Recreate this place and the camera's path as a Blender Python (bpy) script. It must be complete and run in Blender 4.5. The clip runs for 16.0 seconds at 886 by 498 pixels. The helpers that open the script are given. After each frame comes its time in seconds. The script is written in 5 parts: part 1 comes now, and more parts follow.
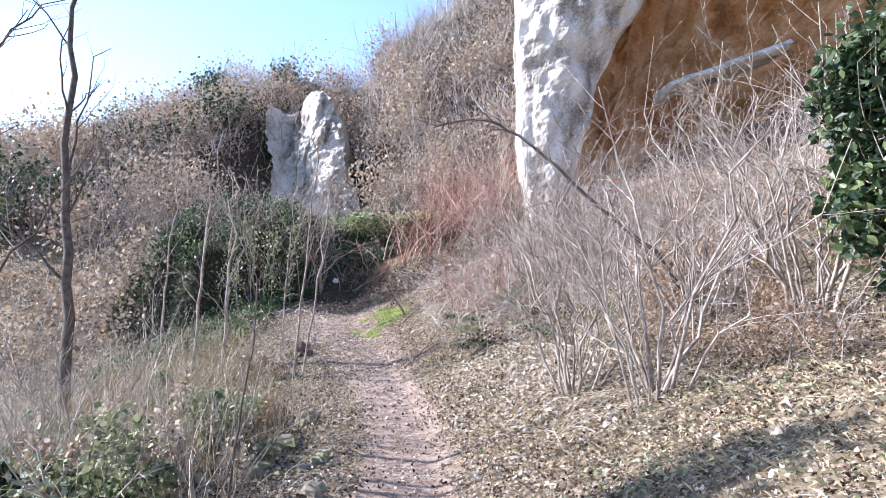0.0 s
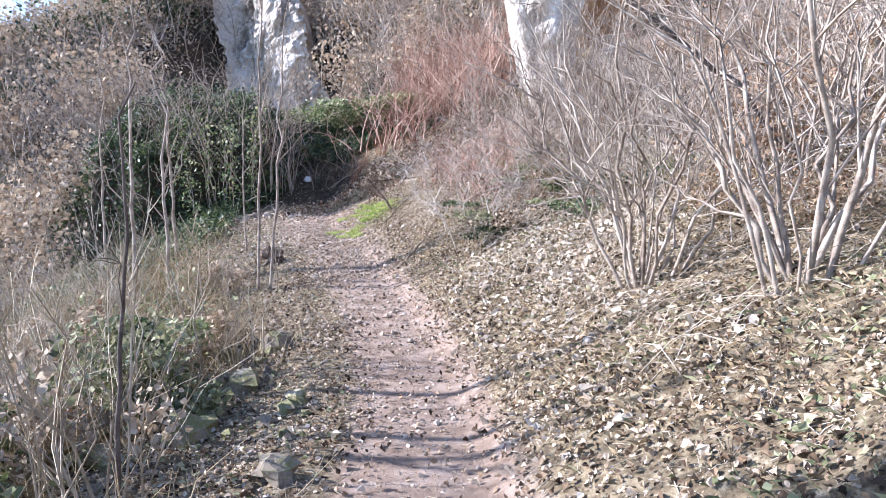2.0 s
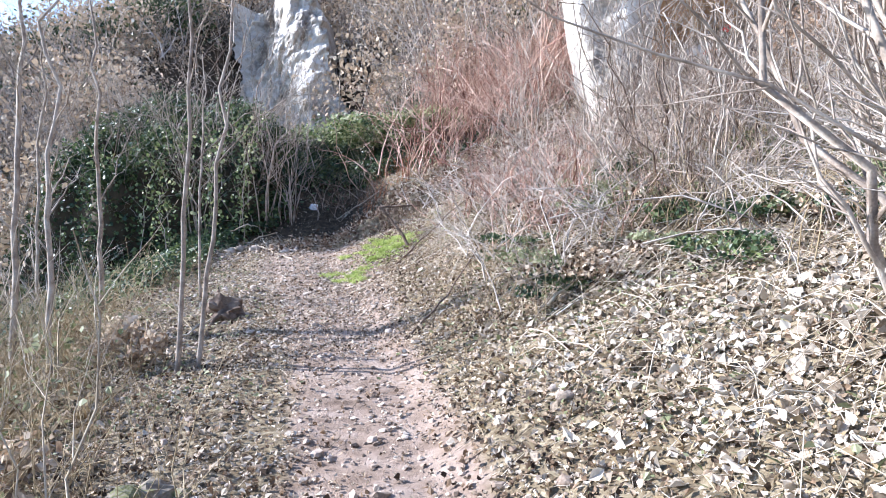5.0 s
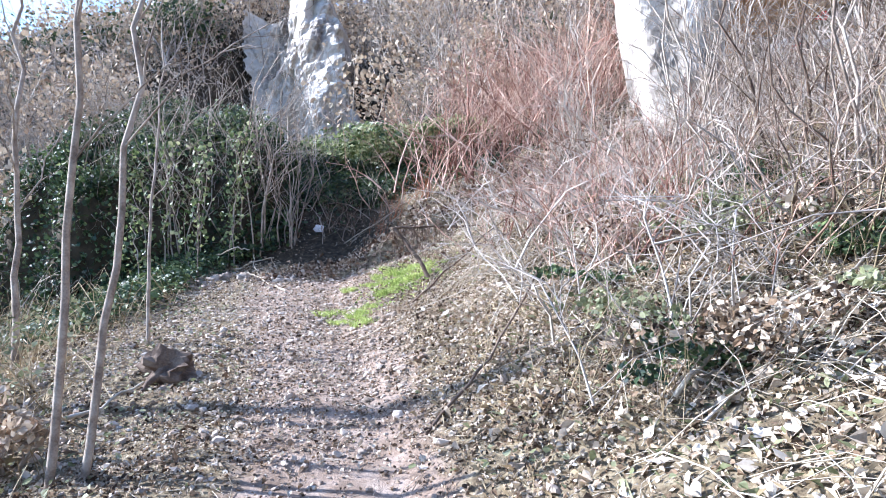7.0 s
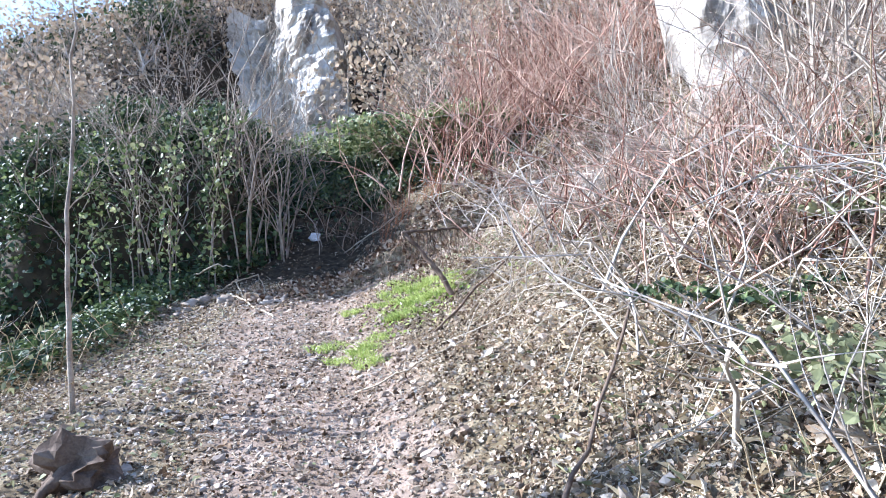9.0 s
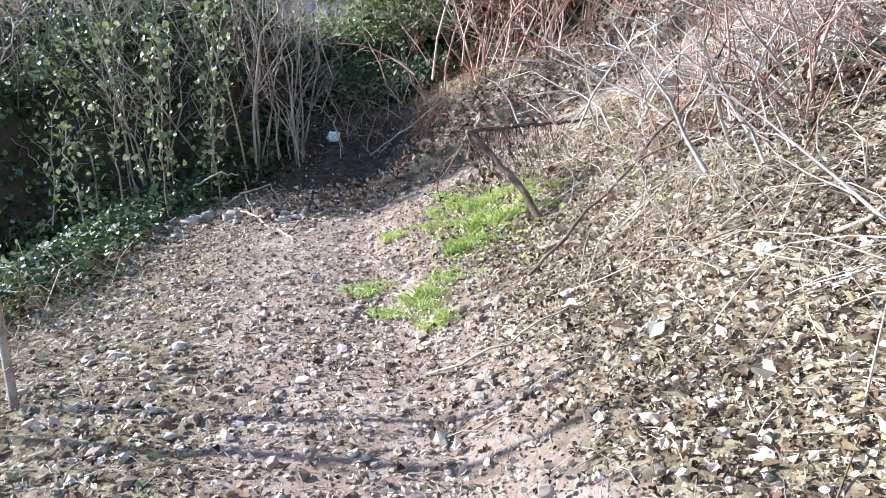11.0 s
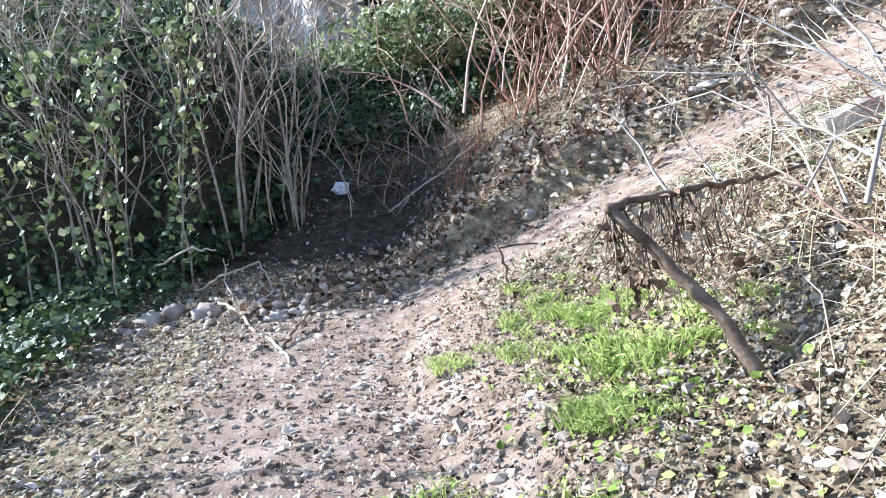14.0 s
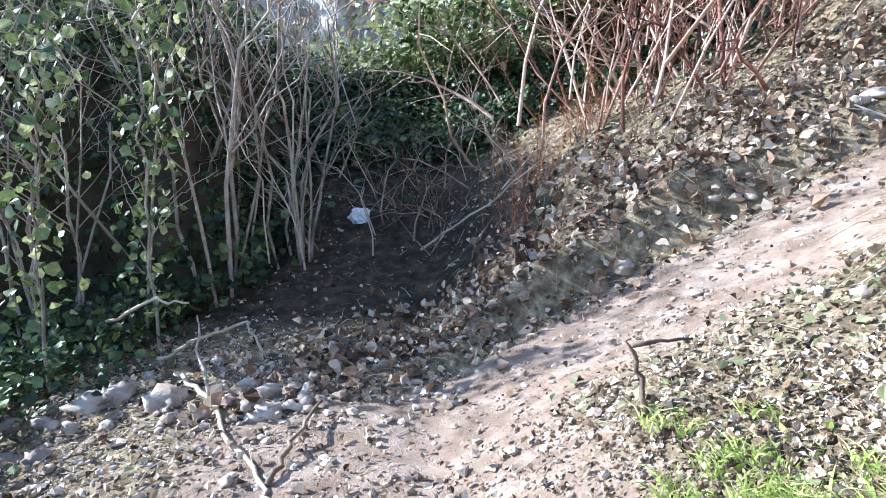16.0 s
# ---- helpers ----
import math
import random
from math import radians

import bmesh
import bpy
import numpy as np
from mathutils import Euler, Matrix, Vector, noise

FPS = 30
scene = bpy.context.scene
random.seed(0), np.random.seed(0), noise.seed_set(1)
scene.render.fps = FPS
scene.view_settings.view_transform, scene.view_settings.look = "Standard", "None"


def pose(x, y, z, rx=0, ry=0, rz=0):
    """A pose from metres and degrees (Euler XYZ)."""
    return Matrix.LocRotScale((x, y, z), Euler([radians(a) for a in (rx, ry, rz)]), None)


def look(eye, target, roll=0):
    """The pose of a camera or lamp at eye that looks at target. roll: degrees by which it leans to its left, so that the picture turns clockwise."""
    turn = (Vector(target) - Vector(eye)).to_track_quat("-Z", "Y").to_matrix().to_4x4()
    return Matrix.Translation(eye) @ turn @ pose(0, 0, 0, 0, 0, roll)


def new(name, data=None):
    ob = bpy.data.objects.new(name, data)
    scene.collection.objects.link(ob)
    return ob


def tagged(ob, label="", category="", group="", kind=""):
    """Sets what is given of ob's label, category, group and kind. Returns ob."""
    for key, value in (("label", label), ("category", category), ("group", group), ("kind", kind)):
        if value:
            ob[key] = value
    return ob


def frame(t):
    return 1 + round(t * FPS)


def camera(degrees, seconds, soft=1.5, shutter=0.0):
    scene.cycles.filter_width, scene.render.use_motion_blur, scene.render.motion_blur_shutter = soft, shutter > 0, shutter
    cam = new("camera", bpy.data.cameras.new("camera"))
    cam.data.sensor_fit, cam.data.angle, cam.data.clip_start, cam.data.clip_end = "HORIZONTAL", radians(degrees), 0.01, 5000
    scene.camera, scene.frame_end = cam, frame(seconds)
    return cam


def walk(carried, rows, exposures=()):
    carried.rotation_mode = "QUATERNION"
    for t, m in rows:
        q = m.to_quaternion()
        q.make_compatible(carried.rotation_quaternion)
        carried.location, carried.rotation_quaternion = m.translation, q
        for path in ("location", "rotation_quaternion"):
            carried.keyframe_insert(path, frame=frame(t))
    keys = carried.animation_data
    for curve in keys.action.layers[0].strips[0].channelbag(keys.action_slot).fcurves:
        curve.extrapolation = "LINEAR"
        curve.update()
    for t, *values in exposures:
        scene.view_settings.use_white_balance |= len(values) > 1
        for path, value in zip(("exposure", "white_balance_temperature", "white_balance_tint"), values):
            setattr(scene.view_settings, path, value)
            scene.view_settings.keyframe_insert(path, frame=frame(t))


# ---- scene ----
cam = camera(68.3, 16.0, 0.95)
METRES, EYE, TILT, LEAN, TURN = 16.6, 1.9, 2.0, -2.5, 0.0
ROWS = [
    (0.0, 0.0, 0.0, 0.0, 0.0, 0.0, 0.0),
    (0.5, -0.001, 0.0403, -0.013, 0.21, -0.38, 0.4),
    (1.0, -0.0067, 0.0746, -0.0193, 1.12, -3.99, 2.8),
    (1.5, -0.0113, 0.1167, -0.0245, -2.39, -6.11, 2.3),
    (2.0, -0.0166, 0.1563, -0.0325, -2.02, -8.49, 3.7),
    (2.5, -0.0198, 0.1926, -0.0397, -6.1, -6.64, 2.39),
    (3.0, -0.0189, 0.2319, -0.0432, -5.71, -6.14, 4.18),
    (3.5, -0.0148, 0.2693, -0.0433, -4.46, -5.31, 3.05),
    (4.0, -0.0137, 0.3062, -0.0471, -6.02, -5.33, 3.7),
    (4.5, -0.0126, 0.344, -0.0517, -0.59, -4.97, 3.15),
    (7.0, -0.0259, 0.522, -0.0609, 2.48, -2.43, 1.43),
    (7.5, -0.027, 0.5504, -0.0606, -0.01, -1.0, 4.73),
    (8.0, -0.0329, 0.5755, -0.0582, -1.8, -0.31, 3.86),
    (8.5, -0.0365, 0.6052, -0.0601, 1.9, -1.03, 3.64),
    (11.0, -0.0782, 0.7345, -0.0586, 3.58, -11.32, 5.2),
    (11.5, -0.0799, 0.7603, -0.0542, 6.25, -13.93, 3.63),
    (12.0, -0.0859, 0.7871, -0.0534, 5.84, -12.44, 6.19),
    (12.5, -0.092, 0.8103, -0.0514, 4.64, -12.96, 6.21),
    (13.0, -0.0973, 0.8329, -0.0443, 7.69, -5.14, 6.84),
    (13.5, -0.1064, 0.8513, -0.0449, 5.94, -4.12, 6.14),
    (14.0, -0.1123, 0.8679, -0.0475, 3.5, -8.61, 7.2),
    (14.5, -0.1172, 0.8941, -0.0442, 6.23, -7.98, 7.68),
    (15.0, -0.1246, 0.9219, -0.0455, 6.69, -7.39, 5.75),
    (15.5, -0.1324, 0.9449, -0.0444, 5.24, -5.05, 6.17),
    (16.0, -0.1381, 0.9692, -0.0422, 4.63, -7.13, 5.65),
]
walk(cam, [(t, pose(0, 0, EYE, TILT, LEAN, TURN) @ pose(METRES * x, METRES * y, METRES * z, 90 + pitch, roll, yaw)) for t, x, y, z, yaw, pitch, roll in ROWS],
     [(0.0, 1.42, 5650, 19), (3.0, 1.45, 5650, 18), (4.5, 1.48, 5600, 15), (7.5, 1.62, 5350, 14), (8.5, 1.6, 5350, 13), (11.0, 1.5, 5600, 11), (12.5, 1.5, 5600, 12),
      (13.1, 1.68, 5150, 8), (13.6, 1.66, 5250, 8), (14.0, 1.63, 5450, 9), (15.0, 1.64, 5300, 9), (16.0, 1.7, 5400, 9)])

# ---- light ----
SUN_TO = Vector((-0.98, 0.12, 0.58)).normalized()          # towards the sun
world = bpy.data.worlds.new("sky")
scene.world = world
world.use_nodes = True
wn, wl = world.node_tree.nodes, world.node_tree.links
sky = wn.new("ShaderNodeTexSky")
sky.sky_type, sky.sun_disc = "NISHITA", False
sky.sun_elevation = math.asin(SUN_TO.z)
sky.sun_rotation = math.atan2(SUN_TO.x, SUN_TO.y)
sky.air_density, sky.dust_density, sky.ozone_density = 1.0, 0.5, 2.0
wl.new(sky.outputs[0], wn["Background"].inputs[0])
wn["Background"].inputs[1].default_value = 0.15
sun = new("sun", bpy.data.lights.new("sun", "SUN"))
sun.data.energy, sun.data.angle, sun.data.color = 5.0, radians(0.6), (1.0, 0.96, 0.90)
sun.matrix_world = look((0, 0, 40), Vector((0, 0, 40)) - SUN_TO)


# ---- materials ----
def material(name, stops, scale=8.0, rough=0.85, bump=0.3, scale2=60.0, detail=6.0, per_object=0.0, per_island=0.0,
             gloss=0.2, through_light=0.0, stretch=1.0):
    """Noise at two scales through a ramp of colours, with fine relief."""
    mat = bpy.data.materials.new(name)
    mat.use_nodes = True
    n, l = mat.node_tree.nodes, mat.node_tree.links
    b = n["Principled BSDF"]
    geo = n.new("ShaderNodeNewGeometry")
    big, fine = n.new("ShaderNodeTexNoise"), n.new("ShaderNodeTexNoise")
    big.inputs["Scale"].default_value, fine.inputs["Scale"].default_value = scale, scale2
    big.inputs["Detail"].default_value, fine.inputs["Detail"].default_value = detail, 4.0
    squash = n.new("ShaderNodeVectorMath")
    squash.operation = "MULTIPLY"
    squash.inputs[1].default_value = (1, 1, stretch)
    l.new(geo.outputs["Position"], squash.inputs[0])
    l.new(squash.outputs[0], big.inputs["Vector"])
    l.new(geo.outputs["Position"], fine.inputs["Vector"])
    mix = n.new("ShaderNodeMath")
    mix.operation = "MULTIPLY_ADD"
    mix.inputs[1].default_value = 0.4
    l.new(fine.outputs["Fac"], mix.inputs[0])
    l.new(big.outputs["Fac"], mix.inputs[2])
    value = mix.outputs[0]
    for amount, socket in ((per_object, "object"), (per_island, "island")):
        if amount:
            src = n.new("ShaderNodeObjectInfo").outputs["Random"] if socket == "object" else geo.outputs["Random Per Island"]
            add = n.new("ShaderNodeMath")
            add.operation = "MULTIPLY_ADD"
            add.inputs[1].default_value = amount
            l.new(src, add.inputs[0])
            l.new(value, add.inputs[2])
            off = n.new("ShaderNodeMath")
            off.operation = "SUBTRACT"
            off.inputs[1].default_value = amount / 2
            l.new(add.outputs[0], off.inputs[0])
            value = off.outputs[0]
    ramp = n.new("ShaderNodeValToRGB")
    while len(ramp.color_ramp.elements) < len(stops):
        ramp.color_ramp.elements.new(0.5)
    for e, (p, c) in zip(ramp.color_ramp.elements, stops):
        e.position, e.color = p, (*c, 1)
    l.new(value, ramp.inputs[0])
    l.new(ramp.outputs[0], b.inputs["Base Color"])
    b.inputs["Roughness"].default_value = rough
    b.inputs["Specular IOR Level"].default_value = gloss
    if bump:
        bm_node = n.new("ShaderNodeBump")
        bm_node.inputs["Strength"].default_value, bm_node.inputs["Distance"].default_value = bump, 0.02
        l.new(mix.outputs[0], bm_node.inputs["Height"])
        l.new(bm_node.outputs[0], b.inputs["Normal"])
    if through_light:
        tr, blend = n.new("ShaderNodeBsdfTranslucent"), n.new("ShaderNodeMixShader")
        l.new(ramp.outputs[0], tr.inputs[0])
        blend.inputs[0].default_value = through_light
        l.new(b.outputs[0], blend.inputs[1])
        l.new(tr.outputs[0], blend.inputs[2])
        l.new(blend.outputs[0], n["Material Output"].inputs[0])
    return mat


def ground_material():
    """Trodden reddish earth where the mesh is worn, leaf mould and dry grass elsewhere."""
    mat = bpy.data.materials.new("earth")
    mat.use_nodes = True
    n, l = mat.node_tree.nodes, mat.node_tree.links
    b = n["Principled BSDF"]
    pos = n.new("ShaderNodeNewGeometry").outputs["Position"]

    def noise_of(scale, detail=8.0, rough=0.6):
        t = n.new("ShaderNodeTexNoise")
        t.inputs["Scale"].default_value, t.inputs["Detail"].default_value, t.inputs["Roughness"].default_value = scale, detail, rough
        l.new(pos, t.inputs["Vector"])
        return t.outputs["Fac"]

    def ramp_of(src, stops):
        r = n.new("ShaderNodeValToRGB")
        while len(r.color_ramp.elements) < len(stops):
            r.color_ramp.elements.new(0.5)
        for e, (p, c) in zip(r.color_ramp.elements, stops):
            e.position, e.color = p, (*c, 1)
        l.new(src, r.inputs[0])
        return r.outputs[0]

    dirt = ramp_of(noise_of(5.0), [(0.3, (0.15, 0.105, 0.075)), (0.5, (0.265, 0.195, 0.145)), (0.68, (0.37, 0.29, 0.23))])
    mould = ramp_of(noise_of(14.0), [(0.3, (0.06, 0.045, 0.03)), (0.48, (0.17, 0.13, 0.08)), (0.6, (0.27, 0.22, 0.14)), (0.75, (0.42, 0.36, 0.26))])
    att = n.new("ShaderNodeAttribute")
    att.attribute_name = "worn"
    edge = n.new("ShaderNodeMath")
    edge.operation = "MULTIPLY_ADD"
    edge.inputs[1].default_value = 0.9
    l.new(noise_of(7.0), edge.inputs[0])
    l.new(att.outputs["Fac"], edge.inputs[2])
    m = n.new("ShaderNodeMapRange")
    m.inputs[1].default_value, m.inputs[2].default_value = 0.72, 1.0
    l.new(edge.outputs[0], m.inputs[0])
    mix = n.new("ShaderNodeMix")
    mix.data_type = "RGBA"
    l.new(m.outputs[0], mix.inputs["Factor"])
    l.new(mould, mix.inputs["A"])
    l.new(dirt, mix.inputs["B"])
    # Woodland mould colour, dark enough to paint in shade under scrub and in the hollow.
    humus_shade = ramp_of(noise_of(9.0), [(0.3, (0.022, 0.018, 0.012)), (0.5, (0.055, 0.042, 0.028)), (0.7, (0.12, 0.09, 0.062))])
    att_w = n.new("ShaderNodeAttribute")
    att_w.attribute_name = "wooded_shade"
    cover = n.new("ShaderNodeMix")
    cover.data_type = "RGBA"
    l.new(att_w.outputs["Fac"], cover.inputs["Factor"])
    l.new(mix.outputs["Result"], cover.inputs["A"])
    l.new(humus_shade, cover.inputs["B"])
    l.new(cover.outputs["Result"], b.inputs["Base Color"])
    b.inputs["Roughness"].default_value, b.inputs["Specular IOR Level"].default_value = 0.95, 0.1
    bp = n.new("ShaderNodeBump")
    bp.inputs["Strength"].default_value, bp.inputs["Distance"].default_value = 0.7, 0.03
    l.new(noise_of(38.0, 6.0, 0.7), bp.inputs["Height"])
    l.new(bp.outputs[0], b.inputs["Normal"])
    return mat


BRACKEN = material("bracken", [(0.35, (0.14, 0.08, 0.045)), (0.6, (0.29, 0.18, 0.11)), (0.9, (0.44, 0.32, 0.21))], 1.0, 0.8, 0.0, 40, per_island=0.5, through_light=0.2)
EARTH = ground_material()
BARK_PALE = material("pale_bark", [(0.45, (0.14, 0.105, 0.08)), (0.65, (0.29, 0.235, 0.185)), (0.9, (0.47, 0.405, 0.33))], 9, 0.8, 0.3, 90, per_object=0.2)
BARK_BROWN = material("brown_bark", [(0.45, (0.06, 0.04, 0.028)), (0.7, (0.13, 0.09, 0.065)), (0.95, (0.24, 0.18, 0.13))], 9, 0.85, 0.5, 70)
BARK_DARK = material("dark_bark", [(0.45, (0.05, 0.04, 0.035)), (0.8, (0.15, 0.12, 0.10))], 9, 0.85, 0.5, 70)
TWIG_RED = material("red_twig", [(0.35, (0.10, 0.042, 0.03)), (0.62, (0.30, 0.155, 0.11)), (0.9, (0.56, 0.40, 0.31))], 3, 0.7, 0.0, 40, per_object=0.6, per_island=0.3)
TWIG_BROWN = material("brown_twig", [(0.35, (0.07, 0.042, 0.03)), (0.62, (0.22, 0.15, 0.105)), (0.9, (0.50, 0.41, 0.33))], 3, 0.75, 0.0, 40, per_object=0.5, per_island=0.3)
TWIG_GREY = material("grey_twig", [(0.4, (0.15, 0.12, 0.10)), (0.65, (0.33, 0.28, 0.235)), (0.9, (0.55, 0.49, 0.42))], 3, 0.8, 0.0, 40, per_island=0.45)
STRAW = material("dry_grass", [(0.4, (0.15, 0.105, 0.055)), (0.65, (0.31, 0.235, 0.135)), (0.95, (0.49, 0.40, 0.26))], 3, 0.8, 0.0, 40, per_island=0.5, through_light=0.2)
LEAF_DRY = material("dry_leaf", [(0.30, (0.045, 0.03, 0.02)), (0.55, (0.19, 0.125, 0.075)), (0.78, (0.36, 0.265, 0.175)), (1.0, (0.53, 0.44, 0.33))], 1.2, 0.85, 0.15, 70, per_island=1.0, through_light=0.15)
LEAF_BROWN = material("brown_leaf", [(0.30, (0.06, 0.035, 0.022)), (0.55, (0.18, 0.115, 0.075)), (0.8, (0.32, 0.23, 0.16)), (1.0, (0.48, 0.40, 0.31))], 1.2, 0.85, 0.15, 70, per_island=0.8, through_light=0.15)
LEAF_PALE = material("bleached_leaf", [(0.35, (0.17, 0.125, 0.08)), (0.6, (0.36, 0.295, 0.22)), (0.95, (0.55, 0.49, 0.40))], 1.2, 0.85, 0.15, 70, per_island=0.6, through_light=0.15)
LEAF_TAN = material("withered_leaf", [(0.35, (0.20, 0.13, 0.085)), (0.6, (0.41, 0.31, 0.21)), (0.9, (0.55, 0.45, 0.33))], 1.0, 0.8, 0.0, 40, per_island=0.5, through_light=0.2)
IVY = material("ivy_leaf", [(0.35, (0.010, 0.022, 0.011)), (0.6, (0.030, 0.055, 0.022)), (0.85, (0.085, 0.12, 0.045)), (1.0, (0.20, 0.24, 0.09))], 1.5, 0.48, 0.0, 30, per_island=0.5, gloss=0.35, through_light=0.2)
WEED = material("weed_leaf", [(0.35, (0.07, 0.075, 0.035)), (0.6, (0.17, 0.18, 0.085)), (0.9, (0.33, 0.33, 0.19))], 2, 0.6, 0.0, 30, per_island=0.5, through_light=0.25)
# Lighter copy of the ivy leaf, sunlight put into its colour; pale weeds share it.
IVY_SUN = material("sunlit_ivy_leaf", [(0.35, (0.03, 0.06, 0.02)), (0.6, (0.13, 0.17, 0.06)), (0.85, (0.33, 0.36, 0.16)), (1.0, (0.50, 0.50, 0.28))], 1.5, 0.45, 0.0, 30, per_island=0.6, gloss=0.4, through_light=0.3)
GRASS = material("fresh_grass", [(0.35, (0.12, 0.17, 0.03)), (0.6, (0.30, 0.38, 0.09)), (0.9, (0.50, 0.54, 0.20))], 2, 0.6, 0.0, 30, per_island=0.5, through_light=0.4)
STONE = material("field_stone", [(0.4, (0.13, 0.10, 0.075)), (0.65, (0.28, 0.225, 0.175)), (0.95, (0.46, 0.39, 0.32))], 6, 0.85, 0.5, 50, per_object=0.3, per_island=0.3)
LIMESTONE = material("limestone", [(0.42, (0.11, 0.095, 0.08)), (0.58, (0.27, 0.24, 0.205)), (0.72, (0.50, 0.455, 0.40)), (0.95, (0.66, 0.62, 0.56))], 1.8, 0.9, 1.0, 14, stretch=0.45)
CLIFF_STONE = material("weathered_limestone", [(0.42, (0.09, 0.075, 0.062)), (0.56, (0.24, 0.205, 0.17)), (0.68, (0.44, 0.395, 0.335)), (0.95, (0.58, 0.54, 0.48))], 1.1, 0.9, 1.0, 7, stretch=0.4)
ORANGE_ROCK = material("ochre_rock", [(0.40, (0.10, 0.05, 0.025)), (0.58, (0.30, 0.14, 0.055)), (0.72, (0.40, 0.22, 0.10)), (0.95, (0.50, 0.36, 0.22))], 0.8, 0.9, 0.8, 9)
PLASTIC_WHITE = material("white_plastic", [(0.4, (0.72, 0.72, 0.74)), (0.9, (0.85, 0.85, 0.86))], 12, 0.4, 0.2, 50)
PLASTIC_RED = material("red_plastic", [(0.4, (0.50, 0.03, 0.03)), (0.9, (0.65, 0.05, 0.04))], 12, 0.5, 0.0, 50)


# ---- mesh helpers ----
RNG = np.random.default_rng(7)


def mesh_of(name, verts, faces, mat, smooth=False):
    """A mesh from an (n, 3) array and a list of (m, k) face arrays."""
    me = bpy.data.meshes.new(name)
    verts = np.asarray(verts, dtype=np.float32).reshape(-1, 3)
    faces = [np.asarray(f, dtype=np.int32) for f in faces if len(f)]
    loops = np.concatenate([f.ravel() for f in faces])
    sizes = np.concatenate([np.full(len(f), f.shape[1], dtype=np.int32) for f in faces])
    starts = np.concatenate([[0], np.cumsum(sizes)[:-1]]).astype(np.int32)
    me.vertices.add(len(verts))
    me.vertices.foreach_set("co", verts.ravel())
    me.loops.add(len(loops))
    me.loops.foreach_set("vertex_index", loops)
    me.polygons.add(len(sizes))
    me.polygons.foreach_set("loop_start", starts)
    me.polygons.foreach_set("loop_total", sizes)
    me.polygons.foreach_set("use_smooth", np.full(len(sizes), smooth, dtype=bool))
    me.materials.append(mat)
    me.update(calc_edges=True)
    me.validate()
    return me


def thing(name, data, label, category, group="", kind="", m=None):
    ob = new(name, data)
    if m is not None:
        ob.matrix_world = m
    return tagged(ob, label, category, group, kind)


def part_of(parent, name, data, label=""):
    ob = new(name, data)
    ob.parent = parent
    return tagged(ob, label)


class Tubes:
    """Gathers tapered stems, each a polyline with radii, into one mesh."""

    def __init__(self, sides=3):
        self.sides, self.v, self.f, self.n = sides, [], [], 0

    def add(self, pts, radii, root=None):
        """root: a vertex of the parent stem that the new one grows out of."""
        pts, k, first = np.asarray(pts, float), self.sides, self.n
        d = np.gradient(pts, axis=0)
        d /= np.linalg.norm(d, axis=1)[:, None] + 1e-9
        ref = np.array([0.31, 0.22, 0.92]) if abs(d[0, 2]) < 0.8 else np.array([0.94, 0.27, 0.11])
        a = np.cross(d, ref)
        a /= np.linalg.norm(a, axis=1)[:, None] + 1e-9
        b = np.cross(d, a)
        ang = np.arange(k) * 2 * np.pi / k
        ring = a[:, None] * np.cos(ang)[None, :, None] + b[:, None] * np.sin(ang)[None, :, None]
        self.v.append((pts[:, None] + ring * np.asarray(radii)[:, None, None]).reshape(-1, 3))
        i = np.arange(len(pts) - 1)[:, None] * k + np.arange(k)[None]
        j = np.arange(len(pts) - 1)[:, None] * k + (np.arange(k)[None] + 1) % k
        self.f.append(np.stack([i, j, j + k, i + k], -1).reshape(-1, 4) + self.n)
        if root is not None:
            self.f.append(np.array([[root, root + 1, first + 1, first]]))
        self.n += len(pts) * k
        return first

    def mesh(self, name, mat, smooth=True):
        return mesh_of(name, np.concatenate(self.v), [np.concatenate(self.f)], mat, smooth)


def stem(rng, base, heading, length, bend=0.25, lift=0.0, wobble=0.05, n=7):
    """A wandering polyline from base along heading, bent sideways and lifted or drooped."""
    heading = np.asarray(heading, float)
    heading /= np.linalg.norm(heading)
    side = np.cross(heading, rng.normal(size=3))
    side /= np.linalg.norm(side) + 1e-9
    t = np.linspace(0, 1, n)[:, None]
    p = np.asarray(base) + heading * t * length + side * (t ** 2) * bend * length
    p[:, 2] += lift * length * t[:, 0] ** 2
    w = rng.normal(size=(n, 3)) * wobble * length * 0.5
    w[0] = 0
    return p + w * t


def branched(rng, tubes, pts, r0, depth, count, ratio=0.5, spread=0.8, r_end=0.25, low=0.25, root=None):
    """A stem and its side twigs, down to the given depth."""
    n = len(pts)
    first = tubes.add(pts, np.linspace(r0, r0 * r_end, n), root)
    if not depth:
        return
    length = np.linalg.norm(pts[-1] - pts[0])
    for _ in range(count):
        s = low + (0.97 - low) * rng.random()
        i = min(int(s * (n - 1)), n - 2)
        f = s * (n - 1) - i
        at = pts[i] * (1 - f) + pts[i + 1] * f
        d = pts[i + 1] - pts[i]
        d /= np.linalg.norm(d) + 1e-9
        out = rng.normal(size=3)
        out -= d * out.dot(d)
        out /= np.linalg.norm(out) + 1e-9
        h = d + out * spread * (0.5 + rng.random())
        ll = length * ratio * (1.15 - s * 0.6) * (0.6 + 0.7 * rng.random())
        branched(rng, tubes, stem(rng, at, h, ll, 0.2, 0.06, 0.09, max(3, n - 2)), max(r0 * (1 - s * 0.65) * 0.5, 0.0028),
                 depth - 1, max(2, int(count * 0.6)), ratio, spread, r_end, 0.2, first + (i if f < 0.5 else i + 1) * tubes.sides)


